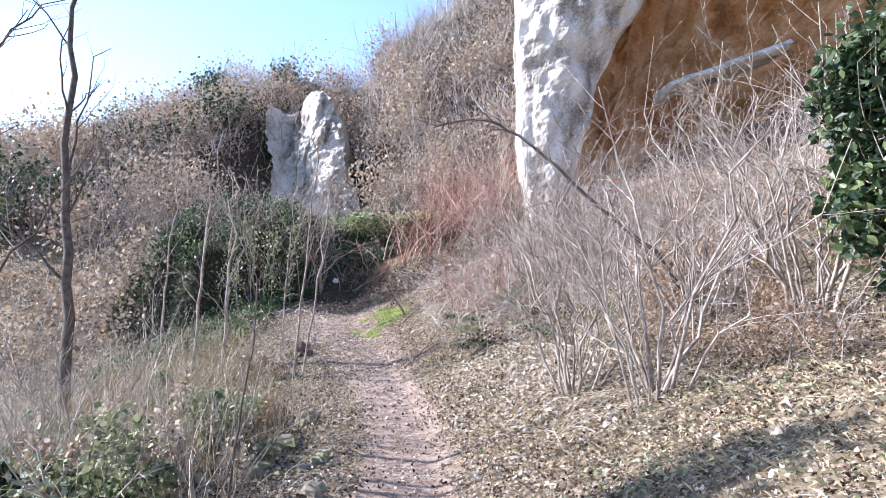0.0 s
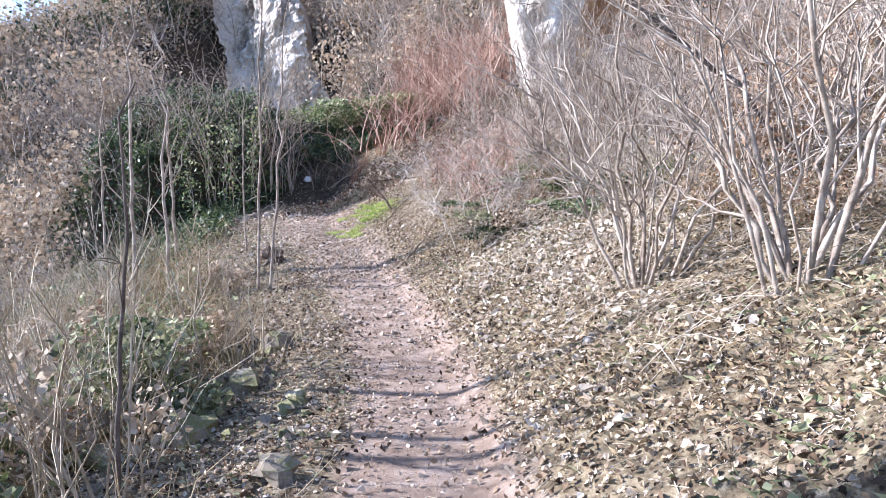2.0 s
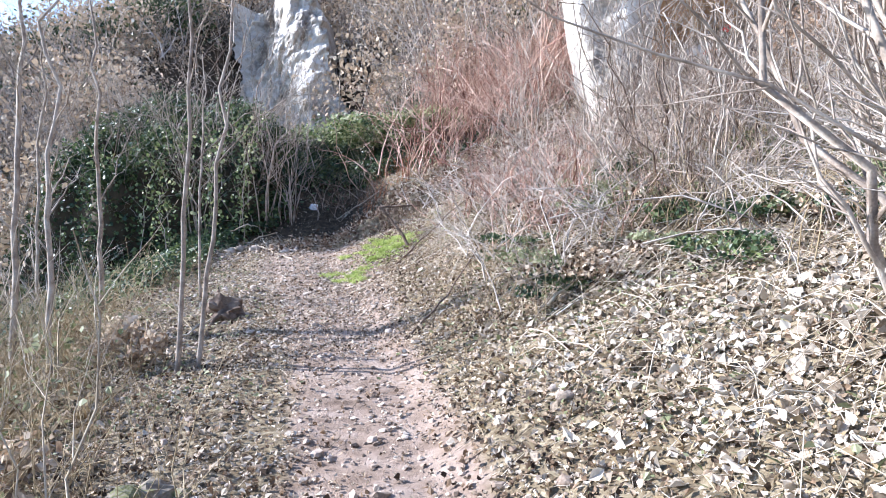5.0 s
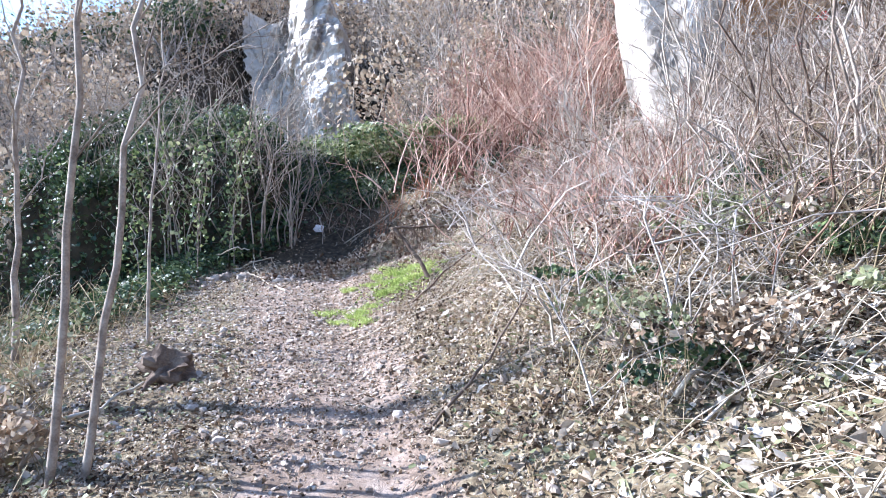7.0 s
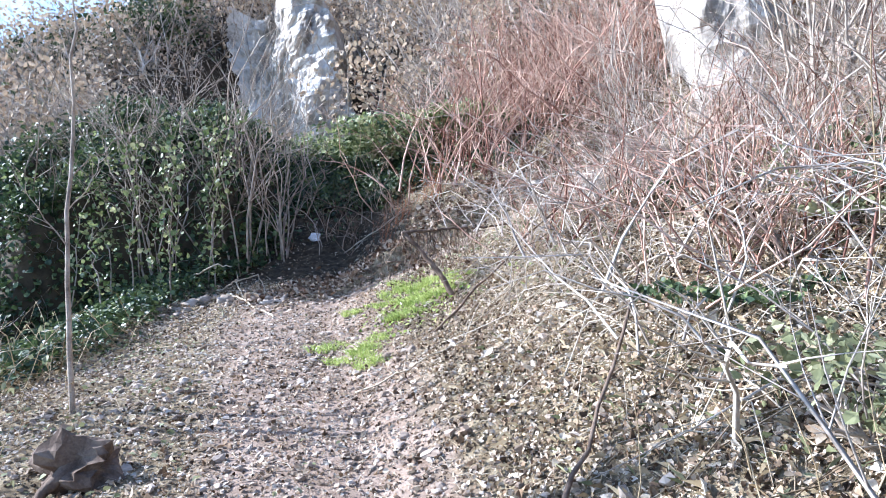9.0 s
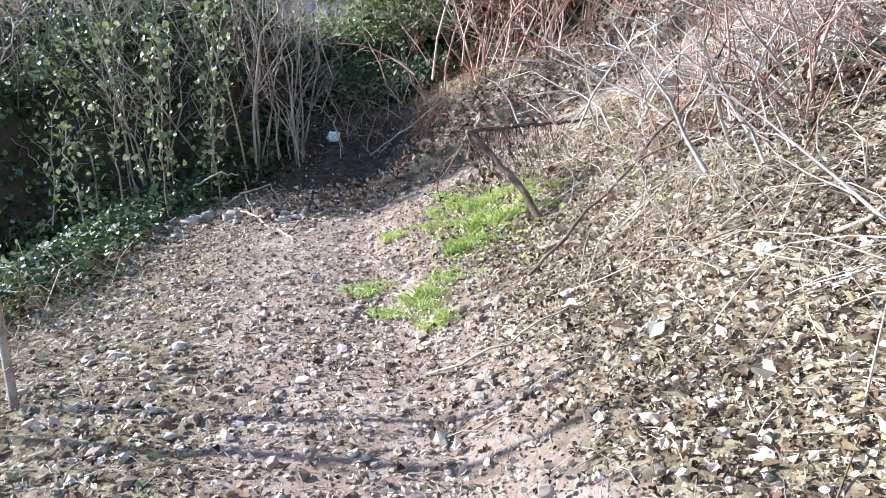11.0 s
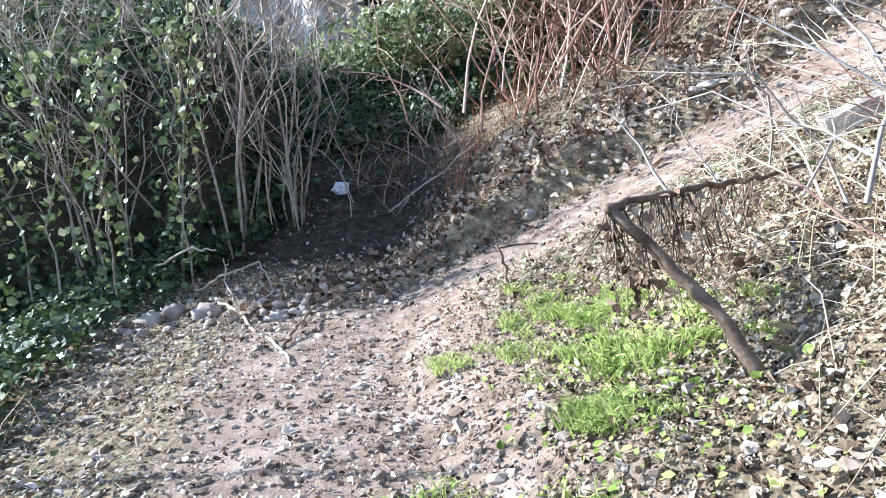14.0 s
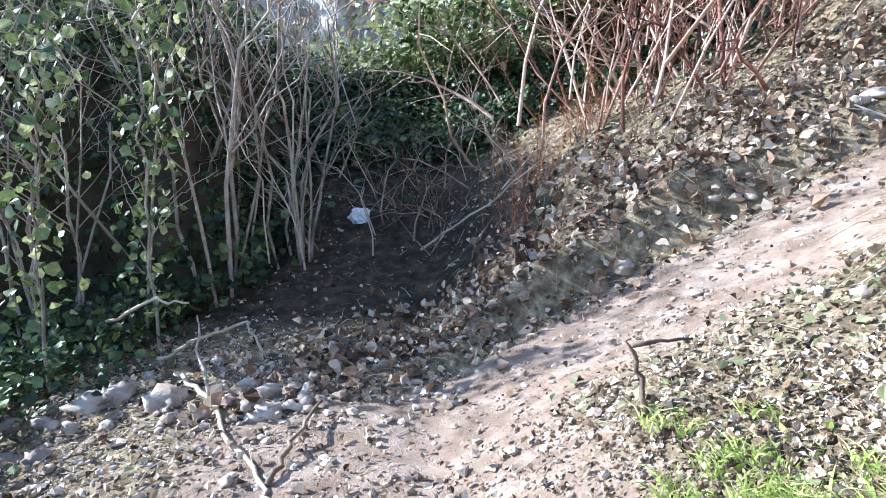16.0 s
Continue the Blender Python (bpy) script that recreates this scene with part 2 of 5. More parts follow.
def leaf_cloud(rng, at, size, mat, name="leaves", flat=0.0, normal=None, fold=0.35, long=1.3):
    """Small folded leaves of four corners at the given places."""
    m = len(at)
    nrm = rng.normal(size=(m, 3))
    if normal is not None:
        nrm = nrm * (1 - flat) + np.asarray(normal) * flat * 2
    nrm /= np.linalg.norm(nrm, axis=1)[:, None] + 1e-9
    u = np.cross(nrm, rng.normal(size=(m, 3)))
    u /= np.linalg.norm(u, axis=1)[:, None] + 1e-9
    w = np.cross(nrm, u)
    s = np.asarray(size)[:, None] * 0.5 if np.ndim(size) else np.full((m, 1), size * 0.5)
    lift = nrm * s * fold * (rng.random((m, 1)) * 1.6 - 0.3)
    curl = nrm * s * fold * rng.normal(size=(m, 1)) * 0.9
    wide, skew = w * s * rng.uniform(0.75, 1.2, (m, 1)), u * s * rng.normal(size=(m, 1)) * 0.15
    v = np.stack([at - u * s * long, at - u * s * 0.35 + wide + lift, at + u * s * 0.45 + wide * 0.8 + lift + skew, at + u * s * long + curl,
                  at + u * s * 0.4 - wide * 0.8 + lift - skew, at - u * s * 0.4 - wide + lift * 0.7], 1).reshape(-1, 3)
    i = np.arange(m)[:, None] * 6
    f = np.concatenate([i + np.array([[0, 3, 2, 1]]), i + np.array([[0, 5, 4, 3]])])
    return mesh_of(name, v, [f], mat)


def rock_mesh(rng, name, mat, rough=0.25, rings=6, seg=9, smooth=False):
    """A worn stone of unit size: a lumpy, flattened ball."""
    seed = rng.random(3) * 50
    v, f = [], []
    for i in range(rings + 1):
        a = math.pi * i / rings
        for j in range(seg):
            b = 2 * math.pi * j / seg
            p = Vector((math.sin(a) * math.cos(b), math.sin(a) * math.sin(b), math.cos(a)))
            q = p * (0.5 + rough * noise.noise(p * 1.3 + Vector(seed)) + rough * 0.5 * noise.noise(p * 3.1 + Vector(seed)))
            v.append((q.x * 1.2, q.y * 0.9, max(q.z, -0.4) * 0.65))
    for i in range(rings):
        for j in range(seg):
            k = (j + 1) % seg
            f.append((i * seg + j, i * seg + k, (i + 1) * seg + k, (i + 1) * seg + j))
    return mesh_of(name, v, [f], mat, smooth)


# ---- the lie of the land ----
def eased(x, xs, ys):
    """Soft interpolation through knots."""
    return sum(np.interp(np.asarray(x) + d, xs, ys) for d in (-0.9, -0.45, 0, 0.45, 0.9)) / 5


def path_x(y):
    return eased(y, [-10, 0, 4, 8, 10.5, 13, 15.6, 17.6, 19, 22], [0, 0, -0.2, -0.3, -0.65, -1.3, -2.0, -2.6, -3.0, -3.2])


def path_z(y):
    return eased(y, [-12, 0, 4, 8, 10.5, 12.5, 14, 15.6, 17.6, 18.7, 20.6, 22.6, 25.8, 28],
                 [1.2, 0.35, -0.12, -0.43, -0.33, -0.1, 0.06, 0.13, 0.30, 0.38, 0.66, 1.3, 3.0, 4.1])


def step(x, a, b):
    t = np.clip((np.asarray(x) - a) / (b - a), 0, 1)
    return t * t * (3 - 2 * t)


def fbm(x, y, scale, seed, octaves=4):
    """Cheap layered value noise on arrays, about -1 to 1."""
    out, amp, tot = 0.0, 1.0, 0.0
    for o in range(octaves):
        px, py = np.asarray(x) * scale + seed * 7.3 + o * 17.1, np.asarray(y) * scale + seed * 3.1 - o * 9.7
        ix, iy = np.floor(px), np.floor(py)
        fx, fy = px - ix, py - iy
        fx, fy = fx * fx * (3 - 2 * fx), fy * fy * (3 - 2 * fy)

        def h(a, b):
            s = np.sin(a * 127.1 + b * 311.7 + seed * 74.7) * 43758.5453
            return (s - np.floor(s)) * 2 - 1
        out = out + amp * ((h(ix, iy) * (1 - fx) + h(ix + 1, iy) * fx) * (1 - fy) + (h(ix, iy + 1) * (1 - fx) + h(ix + 1, iy + 1) * fx) * fy)
        tot += amp
        amp, scale = amp * 0.5, scale * 2.03
    return out / tot


def branch_path_y(x):
    """The line of the track that turns off uphill to the right."""
    return eased(x, [-4.4, -3.4, -2.4, -1.6, -0.4, 0.3, 3.0, 6.0], [18.5, 19.1, 19.75, 20.05, 20.0, 20.05, 20.6, 21.6])


def track(x, y):
    """How bare the track that turns uphill is, 0 to 1."""
    return (1 - step(np.abs(y + 0.22 - branch_path_y(x)), 0.38, 0.78)) * step(x, -3.6, -2.6)


def apron(x, y):
    """The wide stony ground where the path opens out, 0 to 1."""
    u = x - path_x(y)
    return step(y, 11.5, 14) * (1 - step(y, 19.6, 20.4)) * step(u, -3.0, -2.0) * (1 - step(u, 0.5, 1.1))


def worn(x, y):
    """How bare the earth is trodden, 0 to 1."""
    u = x - path_x(y)
    half = np.interp(y, [0, 8, 12, 16, 18, 20], [0.48, 0.48, 0.55, 0.8, 1.0, 0.9])
    w = 1 - step(np.abs(u), half * 0.4, half * 1.7)
    w = w * (1 - step(y, 19.2, 20.2)) * np.interp(y, [10, 14], [1.0, 0.72])
    return np.clip(np.maximum(w, track(x, y)), 0, 1)


def wooded_shade(x, y):
    """How far dark woodland humus and painted shade cover the ground, 0 to 1: the hillside and the hollow beside the
    ivy.
    """
    # Hollow: the shadow of the ivy is put into the ground colour.
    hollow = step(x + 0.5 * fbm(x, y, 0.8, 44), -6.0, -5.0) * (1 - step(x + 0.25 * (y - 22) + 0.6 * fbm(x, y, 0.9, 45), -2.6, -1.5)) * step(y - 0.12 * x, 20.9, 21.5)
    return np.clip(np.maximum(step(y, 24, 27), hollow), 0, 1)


def land(x, y):
    x, y = np.asarray(x, float), np.asarray(y, float)
    u = x - path_x(y)
    z = path_z(y)
    near = np.minimum(y, 28.0)
    right = np.maximum(u - 0.3, 0)
    z = z + 0.45 * right - 0.03 * np.minimum(right, 1.0)
    left = np.maximum(-u - 1.1, 0)
    drop = -0.10 * np.minimum(left, 1.6) - 0.40 * np.clip(left - 1.6, 0, 5)
    z = z + drop * (1 - step(y, 19.5, 24))
    # the shallow dip that the uphill track runs through
    z = z - 0.24 * np.exp(-((x + 0.9) / 2.3) ** 2 - ((y - 21.0) / 1.5) ** 2)
    # track cut into the slope and the little bank behind it
    by = branch_path_y(x)
    on = step(x, -3.2, -1.6) * (1 - step(x, 7, 9))
    z = z - 0.09 * on * np.exp(-((y + 0.15 - by) / 0.6) ** 2)
    z = z + (0.34 + 0.26 * fbm(x, y, 2.2, 15)) * on * step(y - by, 0.47, 0.66) * (1 - step(y - by, 1.5, 4))
    # the wooded hill behind
    top = np.interp(x, [-60, -40, -28, -22, -17, -12.8, -10, -6, -1.6, 2, 6, 30], [0.5, 3.5, 5.6, 6.2, 9.2, 11.4, 12.8, 13.8, 15.2, 18, 22, 28])
    hill = step(y - 4.6 * np.exp(-((x + 6.9) / 3.4) ** 4), 25.5, 42.0)
    z = z * (1 - hill) + (np.minimum(z, 5) * 0.3 + top) * hill
    z = np.where(y > 42, z - (y - 42) * 0.06, z)
    z = np.maximum(z, -4.0)
    w = worn(x, y)
    z = z + fbm(x, y, 0.45, 3) * 0.10 * np.clip(np.abs(u) - 0.4, 0, 1.5) + fbm(x, y, 2.6, 5) * 0.045 * (1 - 0.6 * w)
    z = z + fbm(x, y, 0.12, 8) * 1.3 * step(y, 24, 34)
    return z


def land_normal(x, y):
    e = 0.05
    nx, ny = (land(x - e, y) - land(x + e, y)) / (2 * e), (land(x, y - e) - land(x, y + e)) / (2 * e)
    n = np.stack([nx, ny, np.ones_like(nx)], -1)
    return n / np.linalg.norm(n, axis=-1)[..., None]


def spread_axis(lo, hi, fine, far_lo, far_hi, grow=1.09):
    mid = np.arange(lo, hi, fine)
    up, s = [hi], fine
    while up[-1] < far_hi:
        s *= grow
        up.append(up[-1] + s)
    dn, s = [lo], fine
    while dn[-1] > far_lo:
        s *= grow
        dn.append(dn[-1] - s)
    return np.concatenate([dn[:0:-1], mid, up])


def build_ground():
    xs = spread_axis(-7.5, 6.0, 0.075, -900, 900)
    ys = spread_axis(-1.0, 24.0, 0.075, -900, 1500, 1.07)
    gx, gy = np.meshgrid(xs, ys)
    gz = land(gx, gy)
    v = np.stack([gx, gy, gz], -1).reshape(-1, 3)
    k = len(xs)
    i = (np.arange(len(ys) - 1)[:, None] * k + np.arange(k - 1)[None]).ravel()
    me = mesh_of("ground", v, [np.stack([i, i + 1, i + k + 1, i + k], -1)], EARTH, True)
    for name, field in (("worn", worn), ("wooded_shade", wooded_shade)):
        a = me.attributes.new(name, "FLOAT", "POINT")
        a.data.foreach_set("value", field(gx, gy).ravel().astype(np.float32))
    return thing("ground", me, "bare reddish earth path through leaf mould on a hillside", "ground", kind="structure")


def on_land(x, y, dz=0.0):
    return np.stack([x, y, land(x, y) + dz], -1)


build_ground()


# ---- rocks and cliffs ----
def crag(name, mat, label, category, origin, nx, nz, shape, seed, rough=0.5):
    """A rough rock face: shape(u, v) gives the outline in metres, noise breaks it into ribs and hollows; closed behind."""
    origin = Vector(origin)
    v = []
    for j in range(nz + 1):
        for i in range(nx + 1):
            a, b = i / nx, j / nz
            p = Vector(shape(a, b))
            s = p * 0.55 + Vector((seed, seed * 2, 0))
            d = noise.fractal(s, 0.9, 2.1, 5) * rough + abs(noise.noise(Vector((p.x * 1.4, p.y * 1.4, p.z * 0.35)) + Vector((seed, 0, 0)))) * rough * 0.9
            d += noise.fractal(p * 2.4 + Vector((0, seed, 0)), 1.0, 2.0, 3) * rough * 0.22
            cell = noise.voronoi(Vector((p.x * 1.9, p.y * 1.9, p.z * 0.8)) + Vector((seed, 0, seed)))[0]
            d += (min(cell[1] - cell[0], 0.35) - 0.2) * rough * 0.35
            v.append(origin + p + Vector((math.cos(a * math.pi) * -0.5, -1, 0.1)) * d)
    k = nx + 1
    f = [(j * k + i, j * k + i + 1, (j + 1) * k + i + 1, (j + 1) * k + i) for j in range(nz) for i in range(nx)]
    back = len(v)
    v += [p + Vector((0, 1.6, 0)) for p in v]
    f += [tuple(back + q for q in reversed(t)) for t in f]
    for j in range(nz):
        for i in (0, nx):
            q = (j * k + i, (j + 1) * k + i, back + (j + 1) * k + i, back + j * k + i)
            f.append(q if i == 0 else q[::-1])
    for i in range(nx):
        for j in (0, nz):
            q = (j * k + i, back + j * k + i, back + j * k + i + 1, j * k + i + 1)
            f.append(q if j == 0 else q[::-1])
    return thing(name, mesh_of(name, v, [f], mat, False), label, category)


def tower(a, b):
    """Narrow at the foot, its left edge upright, widening to the right."""
    w = 1.2 + 4.6 * b * b
    return (a * w - 0.55 - 0.5 * b + 1.0 * math.exp(-b / 0.14), -0.5 * math.sin(a * math.pi) * (0.6 + b) - 0.6 * b, b * 11.0)


crag("limestone_pillar", LIMESTONE, "tall white limestone pillar above the bramble slope", "rock", (2.95, 20.2, 2.3), 44, 110, tower, 3.0, 0.27)


def overhang(a, b):
    return (a * 12.0, 1.0 + 0.8 * math.sin(a * 3.0) - 2.6 * b ** 3, b * 10.5 + a * 2.0)


crag("ochre_cliff", ORANGE_ROCK, "ochre stained rock wall under an overhang", "cliff", (3.4, 21.5, 2.2), 60, 46, overhang, 9.0, 0.6)


def ledge(a, b):
    return (a * 3.6, -0.3 - 0.25 * math.sin(b * math.pi), a * 1.5 + b * 0.3)


crag("pale_rock_ledge", LIMESTONE, "pale slanting limestone ledge across the ochre wall", "rock", (6.6, 19.9, 7.6), 40, 6, ledge, 5.0, 0.12)


def hill_face(a, b):
    x = a * (5.4 - 2.0 * b) + 0.9 * (1 - b) - 0.4 * b + 0.22 * math.sin(b * 13 + 4 * a)
    return (x, 2.2 - 2.6 * a + 0.5 * math.sin(a * 7) + b * 4.2, b * (9.1 - 0.4 * math.sin(a * 5)))


crag("limestone_cliff", CLIFF_STONE, "white limestone cliff streaked by weather above the ivy", "cliff", (-9.4, 29.6, 1.5), 80, 110, hill_face, 21.0, 0.62)


# ---- shrubs and trees ----
def shrub_parts(seed, stems, height, spread, r0, depth, count, mat, lean=0.0, base=0.15, n=9, sides=4):
    """Meshes of a many-stemmed bush, one for each stem with its twigs."""
    rng = np.random.default_rng(seed)
    out = []
    for i in range(stems):
        a = 2 * math.pi * (i + rng.random()) / stems
        k = spread * (0.3 + 0.9 * rng.random())
        h = np.array([math.cos(a) * k + lean, math.sin(a) * k, 1.0 + 0.2 * rng.random()])
        t = Tubes(sides)
        b = np.array([math.cos(a), math.sin(a), 0]) * base * rng.random()
        b[2] = -0.1
        branched(rng, t, stem(rng, b, h, height * (0.55 + 0.5 * rng.random()), 0.24, 0.03, 0.10, n), r0 * (0.5 + 0.7 * rng.random()), depth, count, 0.42, 0.7)
        out.append(t.mesh("stem", mat))
    return out


def shrub(name, meshes, x, y, label, category, group="", turn=0.0, size=1.0, dz=0.0):
    ob = thing(name, None, label, category, group)
    for me in meshes:
        part_of(ob, "stem", me)
    ob.matrix_world = Matrix.Translation((x, y, float(land(x, y)) + dz)) @ Matrix.Rotation(turn, 4, "Z") @ Matrix.Scale(size, 4)
    return ob


HAZEL = [shrub_parts(11 + i, 15, 3.3, 0.46, 0.025, 2, 7, BARK_PALE, base=0.28) for i in range(3)]
for x, y, turn, size, k in ((1.75, 8.5, 0.3, 1.0, 0), (2.3, 6.95, 1.9, 1.05, 1), (3.7, 9.4, 4.0, 1.1, 2), (4.4, 7.8, 2.2, 1.15, 1), (3.2, 11.6, 5.1, 0.8, 2),
                             (5.2, 10.8, 1.1, 1.1, 0)):
    shrub("hazel_shrub", HAZEL[k], x, y, "leafless pale-stemmed hazel shrub on the slope", "shrub", "hazel shrubs", turn, size)


def sapling(x, y, height, r0, lean, seed, label, mat=BARK_PALE, forks=1, count=7, turn=0.0, bend=0.05, low=0.3, clad=False):
    rng = np.random.default_rng(seed)
    ob = thing("sapling", None, label, "tree")
    for i in range(forks):
        t = Tubes(6)
        p = stem(rng, (0.16 * i, 0.05 * i, -0.1), (lean[0] + 0.03 * i, lean[1], 1), height * (1 - 0.12 * i), bend, 0.0, 0.025, 14)
        t.add(p, np.linspace(r0, r0 * 0.3, len(p)))
        part_of(ob, "trunk", t.mesh("trunk", mat))
        for j in range(count):
            s = low + (0.97 - low) * (j + rng.random()) / count
            k = min(int(s * 13), 12)
            a = rng.random() * 6.28
            h = p[k + 1] - p[k]
            h = h / np.linalg.norm(h) + np.array([math.cos(a), math.sin(a), 0.15]) * rng.uniform(0.5, 1.0)
            twigs = Tubes(5)
            branched(rng, twigs, stem(rng, p[k], h, height * 0.28 * (1.15 - s * 0.6) * rng.uniform(0.6, 1.3), 0.2, 0.06, 0.09, 8), r0 * (1 - 0.65 * s) * 0.38, 1, 5, 0.4, 0.8)
            part_of(ob, "branch", twigs.mesh("branch", mat))
        if clad:
            # Leaves added round the unseen treetop only to broaden its cast shadow.
            at = p[rng.integers(11, 14, 900)] + rng.normal(size=(900, 3)) * np.array([0.26, 0.22, 0.35])
            part_of(ob, "ivy", leaf_cloud(rng, at, rng.uniform(0.08, 0.16, 900), IVY, "ivy"), "unseen clump of leaves added to broaden the shadow of the tree")
    ob.matrix_world = Matrix.Translation((x, y, float(land(x, y)))) @ Matrix.Rotation(turn, 4, "Z")
    return ob


sapling(-2.72, 12.2, 5.0, 0.027, (0.09, 0.0), 31, "slim twin-stemmed grey sapling beside the path", forks=2, low=0.45)
sapling(-4.2, 12.7, 4.2, 0.035, (0.03, 0.0), 32, "slim grey sapling with crooked twigs", count=10)
sapling(-3.62, 15.1, 3.4, 0.022, (-0.02, 0.0), 33, "thin bare sapling behind the stump", count=5)
sapling(-1.75, 5.6, 2.3, 0.016, (0.06, 0.0), 34, "thin dark bare sapling at the path edge", BARK_DARK, count=3, low=0.6)
sapling(-8.0, 14.15, 9.5, 0.14, (-0.03, 0.0), 35, "dark bare tree trunk against the sky", BARK_DARK, count=6, bend=0.02)
sapling(-6.2, 8.86, 10.0, 0.09, (-0.02, 0.0), 36, "slender dark bare tree below the path", BARK_DARK, count=7)
sapling(-5.0, 13.35, 5.4, 0.04, (0.02, 0.0), 37, "slender pale bare tree below the path", count=8)
sapling(-6.8, 5.0, 8.0, 0.12, (0.0, 0.02), 38, "stout grey tree out of view below the path, leaves added for its shadow", count=7, clad=True)
sapling(-5.6, 7.63, 9.5, 0.08, (0.0, 0.0), 40, "slender grey bare tree below the path", count=7)
sapling(-6.9, 7.40, 10.5, 0.075, (0.0, 0.0), 41, "slender dark bare tree below the path", BARK_DARK, count=6)
sapling(-7.5, 17.65, 6.0, 0.035, (0.0, 0.0), 42, "slender pale bare tree below the ivy", count=5)
sapling(-4.9, 14.95, 4.4, 0.038, (0.03, 0.0), 39, "slender pale bare tree below the path", count=6)


def bough():
    """A dark limb that rises out of the hazels and arches over towards the path."""
    rng = np.random.default_rng(77)
    t = Tubes(6)
    knots = np.array([(3.75, 9.45, 1.5), (3.1, 9.5, 2.3), (2.3, 9.5, 2.95), (1.6, 9.55, 3.5), (1.05, 9.6, 3.95), (0.62, 9.6, 4.18), (0.15, 9.6, 4.15), (-0.3, 9.6, 4.0)])
    s = np.linspace(0, 7, 22)
    p = np.stack([np.interp(s, np.arange(8), knots[:, i]) for i in range(3)], -1) + rng.normal(size=(22, 3)) * 0.02
    branched(rng, t, p, 0.035, 2, 12, 0.16, 0.9, 0.3, 0.5)
    thing("arching_bough", t.mesh("arching_bough", BARK_DARK), "dark leafless bough arching over from the hazels", "branch")


bough()


# ---- leafy bushes ----
def leafy(name, seed, x, y, rx, ry, h, count, size, mat, label, category, lobes=7, stems=8):
    """A bush of stems and many small leaves in uneven lobes."""
    rng = np.random.default_rng(seed)
    ob = thing(name, None, label, category)
    at = []
    for _ in range(lobes):
        c = np.array([rng.normal() * rx * 0.5, rng.normal() * ry * 0.5, h * rng.uniform(0.25, 0.8)])
        r = np.array([rx, ry, h * 0.5]) * rng.uniform(0.3, 0.6)
        d = rng.normal(size=(count // lobes, 3))
        d /= np.linalg.norm(d, axis=1)[:, None]
        at.append(c + d * r * (rng.random((len(d), 1)) ** 0.4) * (1 + rng.normal(size=(len(d), 1)) * 0.12))
    at = np.concatenate(at)
    at = at[at[:, 2] > -0.2]
    part_of(ob, "foliage", leaf_cloud(rng, at, rng.uniform(size * 0.6, size * 1.3, len(at)), mat, flat=0.3, normal=(-0.3, -0.4, 0.8)))
    t = Tubes(4)
    for _ in range(stems):
        a = rng.random() * 6.28
        branched(rng, t, stem(rng, (0, 0, -0.1), (math.cos(a) * rx / h, math.sin(a) * ry / h, 1), h * rng.uniform(0.7, 1.05), 0.2, 0, 0.06, 7), 0.02, 1, 5)
    part_of(ob, "twigwork", t.mesh("twigwork", BARK_PALE))
    ob.matrix_world = Matrix.Translation((x, y, float(land(x, y))))
    return ob


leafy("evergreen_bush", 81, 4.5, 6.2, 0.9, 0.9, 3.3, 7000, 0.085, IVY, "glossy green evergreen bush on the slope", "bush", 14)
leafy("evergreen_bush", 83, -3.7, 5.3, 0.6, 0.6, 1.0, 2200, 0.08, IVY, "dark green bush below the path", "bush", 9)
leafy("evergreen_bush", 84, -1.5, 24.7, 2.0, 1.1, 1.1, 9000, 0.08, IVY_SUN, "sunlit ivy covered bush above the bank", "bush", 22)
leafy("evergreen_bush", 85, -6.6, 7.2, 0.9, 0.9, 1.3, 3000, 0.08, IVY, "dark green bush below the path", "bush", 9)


# ---- the ivy thicket ----
def ivy_bank(x, y):
    """Height of the ivy mass over the land, in uneven lobes with a steep front."""
    front = 21.15 - 1.0 * step(-x, 6.2, 7.8) + 0.25 * np.sin(x * 1.9) + 0.2 * np.sin(x * 4.3 + 1)
    a = step(y, front - 0.25, front + 0.9) * (1 - step(y, 25.2, 27.5)) * step(x + 0.6 * np.sin(y * 2.1), -10.6, -8.6) * (1 - step(x + 0.16 * (y - 22), -5.2, -4.0))
    return a * (2.45 + 1.1 * fbm(x, y, 0.55, 9) + 0.8 * fbm(x, y, 1.6, 2) - 0.10 * (y - 21)) * (1 - 0.35 * step(y, 22.3, 25.2)) * (1 - 0.68 * step(x + 0.25 * np.sin(y * 3.1), -5.5, -4.7) * (1 - step(y, 23.0, 24.5)))


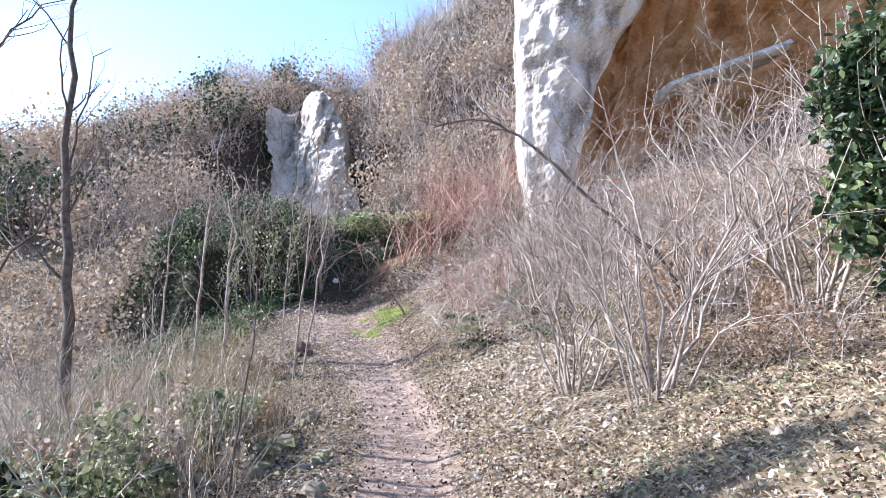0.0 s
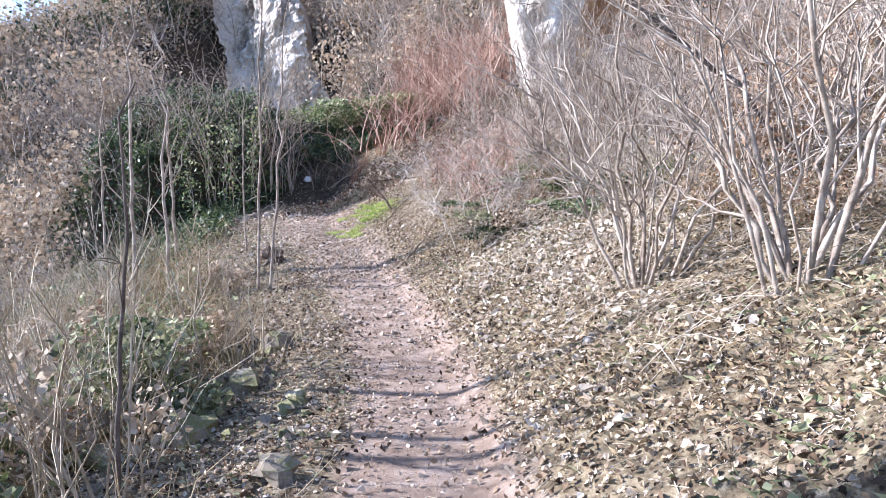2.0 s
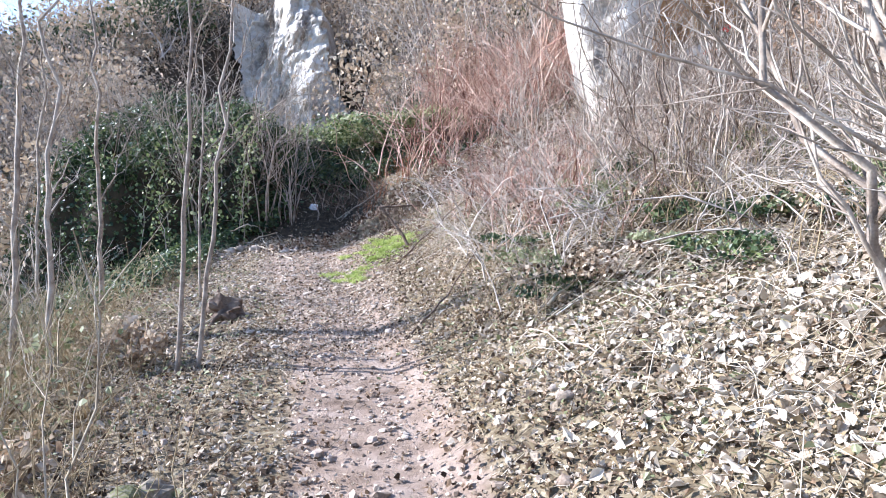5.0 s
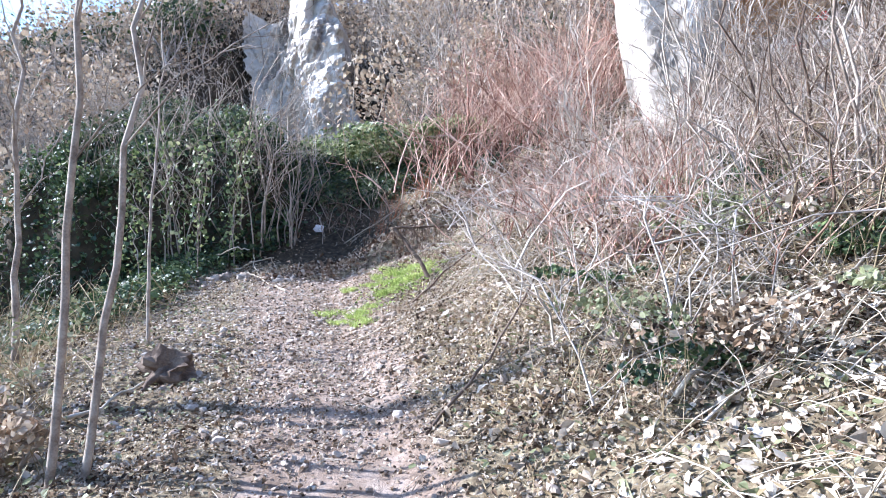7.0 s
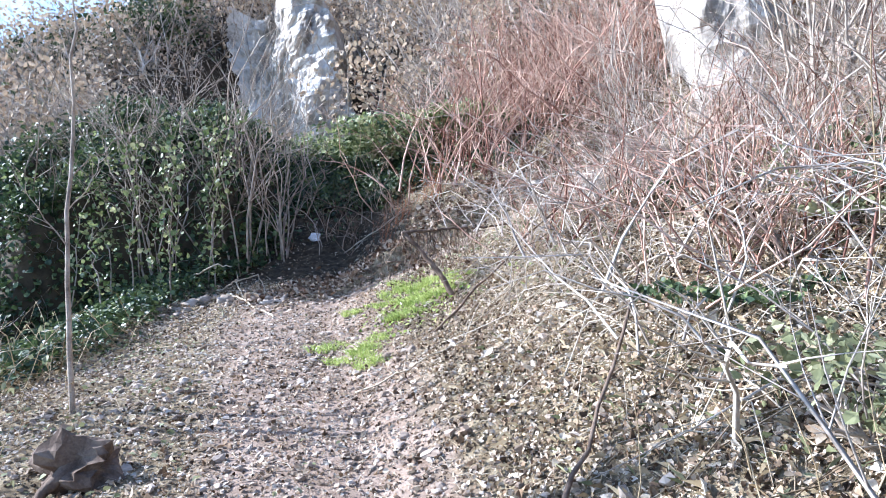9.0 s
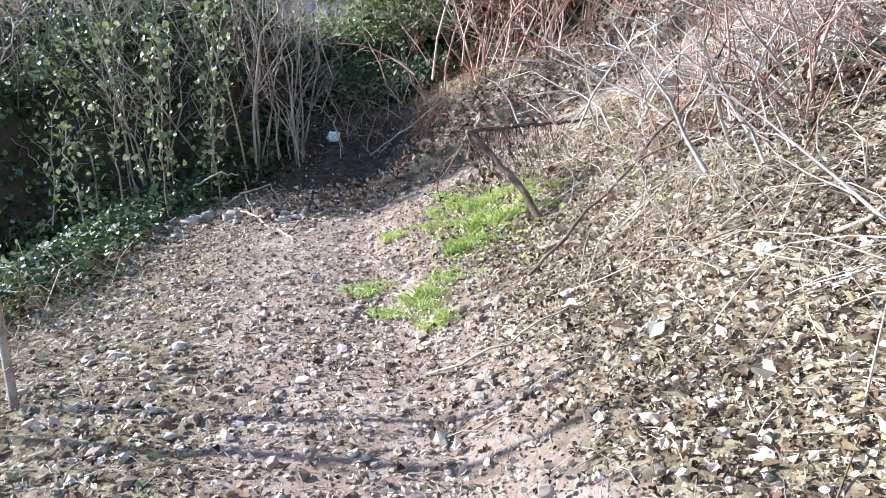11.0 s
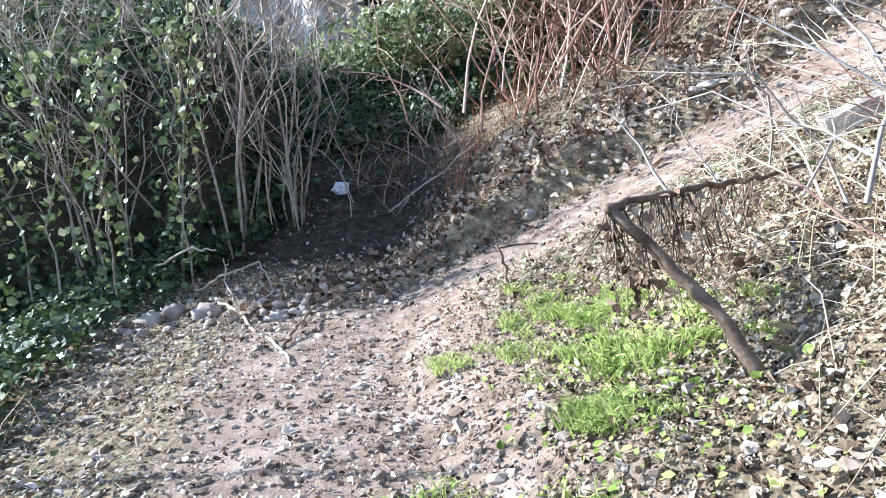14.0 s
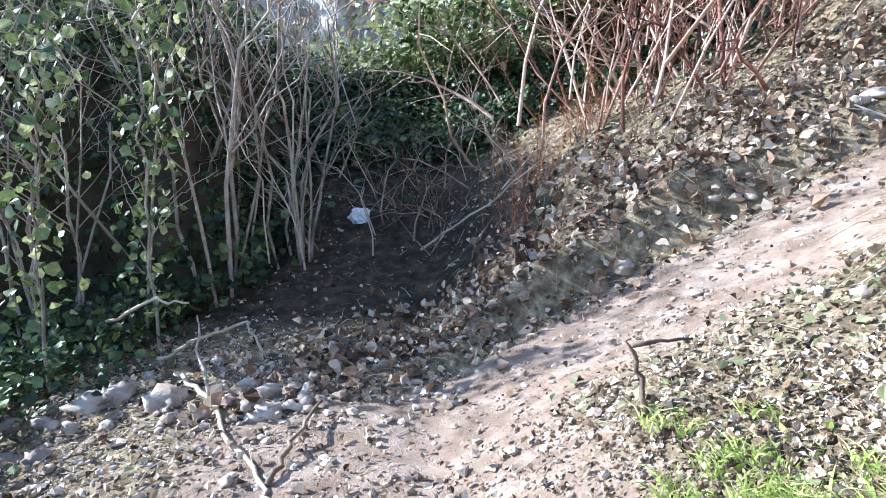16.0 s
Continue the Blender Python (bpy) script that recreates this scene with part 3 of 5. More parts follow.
def build_ivy():
    rng = np.random.default_rng(5)
    m = 95000
    x, y = rng.uniform(-12.5, -3.6, m), 19.8 + 7.2 * rng.random(m) ** 1.7
    h = ivy_bank(x, y)
    keep = h > 0.1
    x, y, h = x[keep], y[keep], h[keep]
    low = rng.random(len(x)) ** 2
    keep = (h > 2.2) | (rng.random(len(x)) < 0.5)
    x, y, h, low = x[keep], y[keep], h[keep], low[keep]
    z = land(x, y) + h * (1.02 - 0.25 * low) + rng.normal(size=len(x)) * 0.12
    at = np.stack([x + rng.normal(size=len(x)) * 0.12, y + rng.normal(size=len(x)) * 0.14, z], -1)
    ob = thing("ivy_thicket", None, "dense dark green ivy thicket over the bank", "ivy")
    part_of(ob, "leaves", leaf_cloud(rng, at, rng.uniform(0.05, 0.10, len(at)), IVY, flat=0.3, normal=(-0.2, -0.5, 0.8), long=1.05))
    # Dark sheet inside the ivy: the shade between leaves put into its colour.
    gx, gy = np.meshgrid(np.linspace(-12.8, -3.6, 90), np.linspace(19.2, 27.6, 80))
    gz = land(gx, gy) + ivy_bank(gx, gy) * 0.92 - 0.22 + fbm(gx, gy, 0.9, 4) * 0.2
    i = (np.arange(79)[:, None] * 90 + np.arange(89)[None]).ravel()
    part_of(ob, "undergrowth", mesh_of("undergrowth", np.stack([gx, gy, gz], -1).reshape(-1, 3), [np.stack([i, i + 1, i + 91, i + 90], -1)], IVY_CORE_SHADE, True))


IVY_CORE_SHADE = material("ivy_core_shade", [(0.4, (0.025, 0.022, 0.014)), (0.8, (0.07, 0.055, 0.035))], 5, 0.95, 0.8, 30)
build_ivy()


def vine(x, y, height, lean, seed):
    """One ivy stem that hangs and climbs at the face of the thicket, set with leaves."""
    rng = np.random.default_rng(seed)
    ob = thing("ivy_vine", None, "trailing ivy stem with sunlit leaves", "ivy", "ivy stems")
    t = Tubes(5)
    p = stem(rng, (0, 0, -0.1), (lean, 0.12, 1), height, 0.12, 0.0, 0.05, 12)
    branched(rng, t, p, 0.014, 1, 7, 0.25, 0.8, 0.4, 0.3)
    part_of(ob, "stem", t.mesh("stem", BARK_PALE))
    k = int(58 * height)
    s = rng.random(k) ** 0.7 * 11
    i = np.minimum(s.astype(int), 10)
    at = p[i] + (p[i + 1] - p[i]) * (s - i)[:, None] + rng.normal(size=(k, 3)) * np.array([0.13, 0.10, 0.09])
    at = at[at[:, 2] > 0.1]
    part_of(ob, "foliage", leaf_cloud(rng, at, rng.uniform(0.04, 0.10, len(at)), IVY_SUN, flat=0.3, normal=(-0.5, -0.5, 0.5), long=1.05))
    ob.matrix_world = Matrix.Translation((x, y, float(land(x, y))))


for k, (x, y, h, lean) in enumerate(((-5.15, 19.9, 2.5, -0.12), (-5.5, 20.3, 2.9, -0.08), (-4.75, 20.5, 2.6, -0.1), (-5.9, 20.2, 2.7, -0.05), (-6.4, 20.5, 3.0, -0.1),
                                     (-4.95, 20.7, 2.9, 0.02), (-7.0, 20.3, 2.6, 0.05), (-7.7, 20.6, 3.0, 0.0), (-6.0, 19.6, 1.6, -0.2))):
    vine(x, y, h, lean, 300 + k)

THIN = [shrub_parts(21 + i, 9, 4.3, 0.22, 0.02, 2, 6, BARK_PALE, base=0.35) for i in range(2)]
for x, y, turn, size, k in ((-4.6, 21.5, 0.0, 1.0, 0), (-4.1, 21.9, 2.0, 0.9, 1), (-5.4, 22.4, 3.6, 1.1, 1), (-6.8, 22.0, 1.0, 1.1, 0), (-7.9, 21.2, 2.5, 1.0, 1), (-5.9, 20.9, 4.5, 0.85, 0), (1.9, 15.6, 1.2, 0.8, 1), (2.7, 17.2, 3.2, 0.9, 0), (1.1, 18.0, 5.0, 0.7, 1), (2.4, 13.2, 0.7, 0.75, 0), (3.4, 15.0, 2.7, 0.8, 1), (1.7, 14.2, 4.1, 0.5, 1), (0.7, 16.6, 1.7, 0.45, 0)):
    shrub("elder_shrub", THIN[k], x, y, "tall grey leafless stems rising from the undergrowth", "shrub", "tall bare stems", turn, size)


BROWN_SHRUB = [shrub_parts(41 + i, 10, 2.6, 0.5, 0.017, 2, 6, BARK_BROWN, base=0.4) for i in range(2)]
for x, y, turn, size, k in ((2.3, 14.5, 0.4, 1.0, 0), (3.1, 13.4, 2.1, 0.9, 1), (3.5, 15.2, 3.3, 1.0, 0), (2.8, 16.6, 5.0, 0.9, 1), (2.0, 12.9, 1.2, 0.7, 1), (4.1, 12.4, 4.2, 0.9, 0)):
    shrub("thorn_shrub", BROWN_SHRUB[k], x, y, "dark brown leafless thorny shrub on the slope", "shrub", "thorny shrubs", turn, size)


# ---- brambles and brush ----
def thicket_mesh(seed, canes, height, r0, mat, spread=1.0, depth=1, count=6, n=8, droop=-0.18, lean=0.45):
    rng = np.random.default_rng(seed)
    t, crown = Tubes(3), None
    for _ in range(canes):
        start = t.n
        b = np.array([rng.normal() * spread * 0.4, rng.normal() * spread * 0.4, -0.05])
        h = np.array([rng.normal() * lean, rng.normal() * lean, 1.0])
        branched(rng, t, stem(rng, b, h, height * (0.5 + 0.7 * rng.random()), 0.35, droop, 0.08, n), r0 * (0.6 + 0.8 * rng.random()), depth, count, 0.4, 0.9, root=crown)
        crown = start
    return t.mesh("cane", mat)


BRAMBLE = [[thicket_mesh(500 + 20 * i + j, 1, 1.9, 0.0125, TWIG_RED, 1.2, 1, 5, 6, -0.12, 0.5) for j in range(11)] for i in range(3)]
BRIAR = [[thicket_mesh(560 + 20 * i + j, 1, 1.8, 0.0125, TWIG_BROWN, 1.3, 1, 5, 6, -0.2, 0.6) for j in range(11)] for i in range(3)]
TANGLE = [[thicket_mesh(700 + 20 * i + j, 1, 1.5, 0.0095, TWIG_GREY, 1.3, 1, 6, 6, -0.4, 0.75) for j in range(12)] for i in range(3)]
FAR_BRUSH = [thicket_mesh(160 + i, 12, 2.3, 0.024, TWIG_GREY, 2.0, 1, 6, 4, -0.05, 0.5) for i in range(5)]
BRUSH = [thicket_mesh(60 + i, 9, 2.6, 0.014, TWIG_GREY, 1.6, 2, 5, 4) for i in range(4)]
STALKS = [thicket_mesh(90 + i, 34, 0.9, 0.004, STRAW, 0.9, 0, 0, 5, -0.1, 0.25) for i in range(3)]


def scatter_copies(name, meshes, label, category, group, places, seed, size=(0.8, 1.25), sink=0.05, tilt=0.1, leaves=()):
    rng = np.random.default_rng(seed)
    for x, y in places:
        s = rng.uniform(*size)
        m = (Matrix.Translation((x, y, float(land(x, y)) - sink)) @ Matrix.Rotation(rng.uniform(0, 6.28), 4, "Z")
             @ Matrix.Rotation(rng.normal() * tilt, 4, "X") @ Matrix.Scale(s, 4))
        twigs = meshes[rng.integers(len(meshes))]
        if isinstance(twigs, list):
            ob = thing(name, None, label, category, group)
            for me in twigs:
                part_of(ob, "cane", me)
        elif leaves:
            ob = thing(name, None, label, category, group)
            part_of(ob, "twigwork", twigs)
            part_of(ob, "foliage", leaves[rng.integers(len(leaves))])
        else:
            ob = thing(name, twigs, label, category, group)
        ob.matrix_world = m


def places_in(seed, n, box, density):
    rng = np.random.default_rng(seed)
    out = []
    while len(out) < n:
        x, y = rng.uniform(box[0], box[1]), rng.uniform(box[2], box[3])
        if rng.random() < density(x, y):
            out.append((x, y))
    return out


def tuft_leaves(seed, count, mat, size, radius=1.0, height=1.9):
    rng = np.random.default_rng(seed)
    d = rng.normal(size=(count, 3)) * np.array([radius * 0.45, radius * 0.45, height * 0.25]) + np.array([0, 0, height * 0.62])
    return leaf_cloud(rng, d, rng.uniform(size * 0.6, size * 1.4, count), mat)


def off_cliff(x, y):
    return not (-11.0 < x < -3.4 and 24.5 < y < 35.5)


OAK_LEAVES = [tuft_leaves(100 + i, 600, LEAF_TAN, 0.07) for i in range(3)]
IVY_LEAVES = [tuft_leaves(110 + i, 700, IVY, 0.11, 1.0, 1.7) for i in range(2)]
clear = lambda x, y, w: abs(y - branch_path_y(x)) > w and not (x < 2.3 and 17.6 < y < 20.6)
scatter_copies("bramble", BRAMBLE, "upright reddish leafless bramble canes above the bank", "bramble", "bramble thicket",
               places_in(1, 66, (-1.5, 3.0, 22.0, 25.6), lambda x, y: float(clear(x, y, 1.9) and y < 23.0 + 0.9 * (x + 2.5) and (x > -0.5 or y < 22.9))), 2, (0.8, 1.6))
scatter_copies("bramble", BRIAR, "brown leafless bramble canes on the slope", "bramble", "bramble thicket",
               places_in(7, 30, (0.6, 5.5, 16.0, 19.6), lambda x, y: float((x - path_x(y) > 3.2) and clear(x, y, 0.9))), 8, (0.5, 1.0))
beside = places_in(37, 60, (-0.8, 4.2, 12.6, 18.6), lambda x, y: float(clear(x, y, 0.9) and (y > 13.8 or x > 1.5) and x > -0.75 + (16.65 - y) * 0.48 and not (-0.4 < x < 2.4 and abs(y - 18.3 + 0.2 * x) < 0.75)) * (0.3 if x < 0.4 else 1.0))
scatter_copies("bramble", BRAMBLE, "reddish leafless bramble canes beside the path", "bramble", "bramble thicket", [p for p in beside if p[0] < 2.2], 38, (0.45, 0.8))
scatter_copies("bramble", BRIAR, "brown leafless bramble canes beside the path", "bramble", "bramble thicket", [p for p in beside if p[0] >= 2.2], 39, (0.5, 0.95))
scatter_copies("bramble_tangle", TANGLE, "grey tangle of dead bramble stems on the slope", "bramble", "dead bramble tangles",
               places_in(9, 150, (-0.6, 5.5, 9.5, 19.8), lambda x, y: float((x - path_x(y) > 1.9) and clear(x, y, 0.8) and (x > 1.8 or y > 12) and not (-0.4 < x < 2.4 and abs(y - 18.3 + 0.2 * x) < 0.75))), 10, (0.4, 1.1))
scatter_copies("dry_grass", STALKS, "dry straw coloured grass stalks on the slope", "grass", "dry grass clumps",
               places_in(13, 60, (-0.4, 6, 8.0, 20.0), lambda x, y: float((x - path_x(y) > 1.6) and clear(x, y, 0.7) and (x > 2.4 or y > 12))), 14, (0.5, 1.2))
scatter_copies("dry_grass", STALKS, "dry straw coloured weed stalks below the path", "grass", "dry weeds below the path",
               places_in(15, 130, (-8.0, -1.5, 2.4, 19), lambda x, y: float(path_x(y) - x > 1.5 + 0.16 * max(0, y - 9))), 16, (0.5, 1.25))
def joined(name, label, meshes, places, seed, size, sink):
    """Far scrub that nobody could count: copies of the brush meshes baked into one."""
    rng = np.random.default_rng(seed)
    raw = []
    for me in meshes:
        co, fi = np.empty(len(me.vertices) * 3, np.float32), np.empty(len(me.loops), np.int32)
        me.vertices.foreach_get("co", co)
        me.loops.foreach_get("vertex_index", fi)
        raw.append((co.reshape(-1, 3), fi.reshape(-1, 4)))
    vs, fs, n = [], [], 0
    for x, y in places:
        co, fi = raw[rng.integers(len(raw))]
        a, s = rng.uniform(0, 6.28), rng.uniform(*size)
        c, d = math.cos(a) * s, math.sin(a) * s
        vs.append(np.stack([co[:, 0] * c - co[:, 1] * d + x, co[:, 0] * d + co[:, 1] * c + y, co[:, 2] * s + float(land(x, y)) - sink], -1))
        fs.append(fi + n)
        n += len(co)
    return thing(name, mesh_of(name, np.concatenate(vs), [np.concatenate(fs)], TWIG_GREY, True), label, "scrub", kind="stuff")


joined("hillside_scrub", "grey leafless scrub covering the hillside", FAR_BRUSH,
       places_in(3, 330, (-34, -5, 24.5, 45), lambda x, y: float(off_cliff(x, y))) + places_in(23, 330, (-5.0, 8, 25.5, 45), lambda x, y: float(x > -1.8 - 0.1 * (y - 25) or y > 33)), 4, (0.6, 1.2), 0.2)
scatter_copies("oak_scrub", BRUSH, "scrub oak with withered tan leaves on the hillside", "shrub", "scrub oaks",
               places_in(17, 110, (-32, 6, 26, 43), lambda x, y: float(off_cliff(x, y))), 18, (0.9, 1.7), 0.2, 0.1, OAK_LEAVES)
scatter_copies("ivy_scrub", BRUSH[:2], "dark green ivy clad scrub on the hillside", "shrub", "ivy clad scrub",
               places_in(19, 26, (-26, -9, 24, 42), lambda x, y: float(off_cliff(x, y))), 20, (0.9, 1.5), 0.2, 0.1, IVY_LEAVES)
scatter_copies("brush", BRUSH, "grey leafless brush tangled with ivy", "shrub", "brush in the ivy",
               places_in(25, 20, (-13, -5.5, 22.6, 26), lambda x, y: 1.0), 26, (0.9, 1.5), 0.2)
scatter_copies("oak_scrub", BRUSH, "scrub oak with withered tan leaves beside the ivy", "shrub", "scrub oaks",
               places_in(27, 16, (-16, -9.5, 19, 26), lambda x, y: 1.0), 28, (0.9, 1.5), 0.2, 0.1, OAK_LEAVES)
scatter_copies("brush", BRUSH, "grey leafless brush below the path", "shrub", "valley brush",
               places_in(5, 64, (-15, -4.6, 6, 18.5), lambda x, y: float(x < path_x(y) - 3.4)), 6, (0.45, 1.0), 0.2)
scatter_copies("brush", BRUSH, "grey leafless brush at the foot of the rock", "shrub", "brush below the rock",
               places_in(21, 16, (4.2, 12, 13.0, 20.0), lambda x, y: float(not (4.0 < x < 6.5 and y > 17.0))), 22, (0.5, 1.0), 0.2)


# ---- ground cover ----
def litter(name, label, count, box, size, mat, density, seed, category="leaves", flat=0.72, lift=0.035, fold=0.5, long=1.3):
    rng = np.random.default_rng(seed)
    x, y = rng.uniform(box[0], box[1], count), rng.uniform(box[2], box[3], count)
    rim = np.minimum(np.minimum(x - box[0], box[1] - x), np.minimum(y - box[2], box[3] - y))
    keep = rng.random(count) < density(x, y) * step(rim + 0.6 * fbm(x, y, 0.8, 19), 0.0, 1.2)
    x, y = x[keep], y[keep]
    at = on_land(x, y, 0.0) + np.array([0, 0, 1.0]) * rng.uniform(0.004, lift, len(x))[:, None]
    me = leaf_cloud(rng, at, rng.uniform(0, 1, len(x)) ** 1.6 * (size[1] - size[0]) + size[0], mat, name, flat, land_normal(x, y), fold, long)
    return thing(name, me, label, category, kind="stuff")


litter("leaf_litter", "dry brown and grey fallen leaves over the slope", 250000, (-7.0, 6, 1.6, 24), (0.011, 0.040), LEAF_DRY,
       lambda x, y: (1 - 0.85 * worn(x, y)) * (1 - 0.85 * wooded_shade(x, y)) * (1 - 0.55 * apron(x, y)) * (1 - 0.75 * np.exp(-((y - branch_path_y(x) - 0.7) / 0.3) ** 2) * step(x, -4.2, -3.2)) * np.clip(0.6 + 0.9 * fbm(x, y, 0.9, 12), 0.45, 1), 41, fold=1.1, flat=0.5)
litter("crumbled_litter", "crumbled leaves and bark beside the trodden ground", 130000, (-3.2, 2.4, 11.5, 19.2), (0.007, 0.024), LEAF_DRY,
       lambda x, y: (1 - 0.8 * worn(x, y)) * (1 - 0.5 * apron(x, y)), 48, fold=1.1, flat=0.4, lift=0.025)
litter("bleached_leaves", "pale bleached leaves heaped beside the path", 70000, (-1.6, 5.5, 4, 21.5), (0.018, 0.072), LEAF_PALE,
       lambda x, y: np.clip(np.exp(-((x - 1.5) / 0.9) ** 2 - ((y - 10.0) / 1.6) ** 2) * 1.3 + 0.05 + 0.14 * fbm(x, y, 1.1, 31), 0.01, 1) * (1 - worn(x, y)), 42, fold=1.1, flat=0.5)
litter("bleached_leaves_below", "pale bleached leaves and stone chips below the path", 16000, (-4.8, -0.7, 4.5, 13.5), (0.014, 0.05), LEAF_PALE,
       lambda x, y: np.clip(0.3 + 0.9 * fbm(x, y, 0.9, 35), 0.05, 1) * (1 - worn(x, y)), 49, fold=1.1, flat=0.4)
litter("chips", "pale bits of stone, bark and twig on the trodden earth", 80000, (-6, 1.5, 3, 21), (0.010, 0.032), LEAF_PALE,
       lambda x, y: np.clip(0.12 + 0.7 * fbm(x, y, 1.4, 23) + 0.4 * step(y, 11, 14), 0.03, 1) * (1 - 0.55 * track(x, y)), 44, "rubble", 0.5, 0.02, 0.6)
litter("ground_weeds", "small dull green weeds among the leaves", 50000, (-7, 6, 2, 20), (0.018, 0.045), WEED,
       lambda x, y: np.clip(0.15 + 1.4 * fbm(x, y, 0.6, 27), 0.0, 0.7) * (1 - worn(x, y)) * (0.35 + 0.65 * step(np.abs(x - path_x(y)), 0.7, 1.6)), 43, "weeds", 0.5, 0.08)
litter("ivy_ground_cover", "low dark ivy spreading at the foot of the thicket", 26000, (-9.5, -4.2, 15.5, 21.6), (0.04, 0.09), IVY,
       lambda x, y: step(-x - 4.6 + 0.35 * fbm(x, y, 0.9, 33) + 0.35 * (y - 19.7) * step(y, 19.0, 19.7), 0.1, 0.5), 45, "ivy", 0.45, 0.35, 0.35, 1.05)
litter("ivy_on_slope", "ivy leaves covering the slope above the bank", 24000, (-4.5, 3, 22.2, 28), (0.05, 0.10), IVY,
       lambda x, y: np.clip(0.2 + 1.5 * fbm(x, y, 0.5, 37), 0, 1), 46, "ivy", 0.5, 0.3, 0.35, 1.05)
litter("ivy_on_hummock", "dense ivy over the hummock behind the hollow", 46000, (-6.0, -0.6, 22.8, 28), (0.05, 0.10), IVY,
       lambda x, y: step(y + 0.5 * fbm(x, y, 0.7, 38), 23.4, 24.2), 47, "ivy", 0.5, 0.4, 0.35, 1.05)


# ---- dead stems and twigs on the ground ----
def strewn(name, label, count, box, length, r0, mat, density, seed, arch, category="twigs", points=4):
    """Loose thin stems that lie on the land or arch just over it."""
    rng = np.random.default_rng(seed)
    x, y = rng.uniform(box[0], box[1], count), rng.uniform(box[2], box[3], count)
    keep = rng.random(count) < density(x, y)
    x, y = x[keep], y[keep]
    m = len(x)
    a, ll = rng.random(m) * 6.28, rng.uniform(*length, m)
    s = np.linspace(-0.5, 0.5, points)
    bend = rng.normal(size=m) * 0.25
    px = x[:, None] + ll[:, None] * (np.cos(a)[:, None] * s - np.sin(a)[:, None] * bend[:, None] * (s * s))
    py = y[:, None] + ll[:, None] * (np.sin(a)[:, None] * s + np.cos(a)[:, None] * bend[:, None] * (s * s))
    up = rng.uniform(0, arch, m)[:, None] * ll[:, None] * (1 - 4 * s * s) + rng.uniform(0, arch, m)[:, None] * ll[:, None] * (s + 0.5)
    pz = land(px, py) + 0.008 + up
    t = Tubes(3)
    rad = r0 * rng.uniform(0.5, 1.5, m)
    for i in range(m):
        t.add(np.stack([px[i], py[i], pz[i]], -1), np.linspace(rad[i], rad[i] * 0.5, points))
    return thing(name, t.mesh(name, mat), label, category, kind="stuff")


PALE_STEM = material("dead_stem", [(0.4, (0.15, 0.11, 0.07)), (0.65, (0.33, 0.27, 0.19)), (0.95, (0.56, 0.49, 0.39))], 3, 0.8, 0.0, 40, per_island=0.5)
strewn("dead_stems", "pale dead stems tangled over the slope", 3600, (-0.8, 4.5, 6.5, 20), (0.2, 0.8), 0.0034, PALE_STEM,
       lambda x, y: step(x - path_x(y), 1.0, 2.0) * np.where(np.abs(y - branch_path_y(x)) < 0.7, 0, 1), 61, 0.28)
strewn("fallen_twigs", "small fallen twigs on the ground", 19000, (-6.5, 5, 2.5, 22.5), (0.04, 0.2), 0.0026, PALE_STEM,
       lambda x, y: np.clip(0.9 - 0.85 * worn(x, y) - 0.7 * wooded_shade(x, y), 0, 1), 62, 0.12, points=3)
strewn("low_weeds", "dry stalks leaning among the weeds below the path", 2600, (-8, -1.6, 2.4, 18), (0.3, 0.9), 0.004, STRAW,
       lambda x, y: step(path_x(y) - x, 1.5, 2.6), 63, 0.7, "weeds")
litter("weedy_undergrowth", "rough green and brown undergrowth below the path", 24000, (-9, -1.4, 2.2, 18.5), (0.025, 0.065), WEED,
       lambda x, y: step(path_x(y) - x + 0.5 * fbm(x, y, 0.7, 51), 1.6, 2.8) * np.clip(0.5 + fbm(x, y, 0.5, 52), 0.1, 1), 64, "weeds", 0.3, 0.55)

# ---- stones ----
STONES = [rock_mesh(np.random.default_rng(200 + i), "stone", STONE, 0.30, 8, 12, True) for i in range(7)]
MOSSY = material("mossy_stone", [(0.4, (0.10, 0.08, 0.058)), (0.62, (0.24, 0.20, 0.15)), (0.74, (0.15, 0.15, 0.055)), (0.95, (0.36, 0.315, 0.25))], 5, 0.9, 0.6, 40, per_object=0.3)

MOSSY_STONES = [rock_mesh(np.random.default_rng(220 + i), "stone", MOSSY, 0.42) for i in range(4)]


def stones(count, box, size, density, seed, label, group, sink=0.3, meshes=None):
    rng = np.random.default_rng(seed)
    meshes = meshes or STONES
    k = 0
    while k < count:
        x, y = rng.uniform(box[0], box[1]), rng.uniform(box[2], box[3])
        if rng.random() > density(x, y):
            continue
        k += 1
        s = size[0] + (size[1] - size[0]) * rng.random() ** 2.2
        ob = thing("stone", meshes[rng.integers(len(meshes))], label, "stone", group)
        ob.matrix_world = (Matrix.Translation((x, y, float(land(x, y)) + s * (0.32 - sink))) @ Matrix.Rotation(rng.uniform(0, 6.28), 4, "Z")
                           @ Matrix.Rotation(rng.normal() * 0.3, 4, "X") @ Matrix.Diagonal((s, s, s * rng.uniform(0.8, 1.2), 1)))


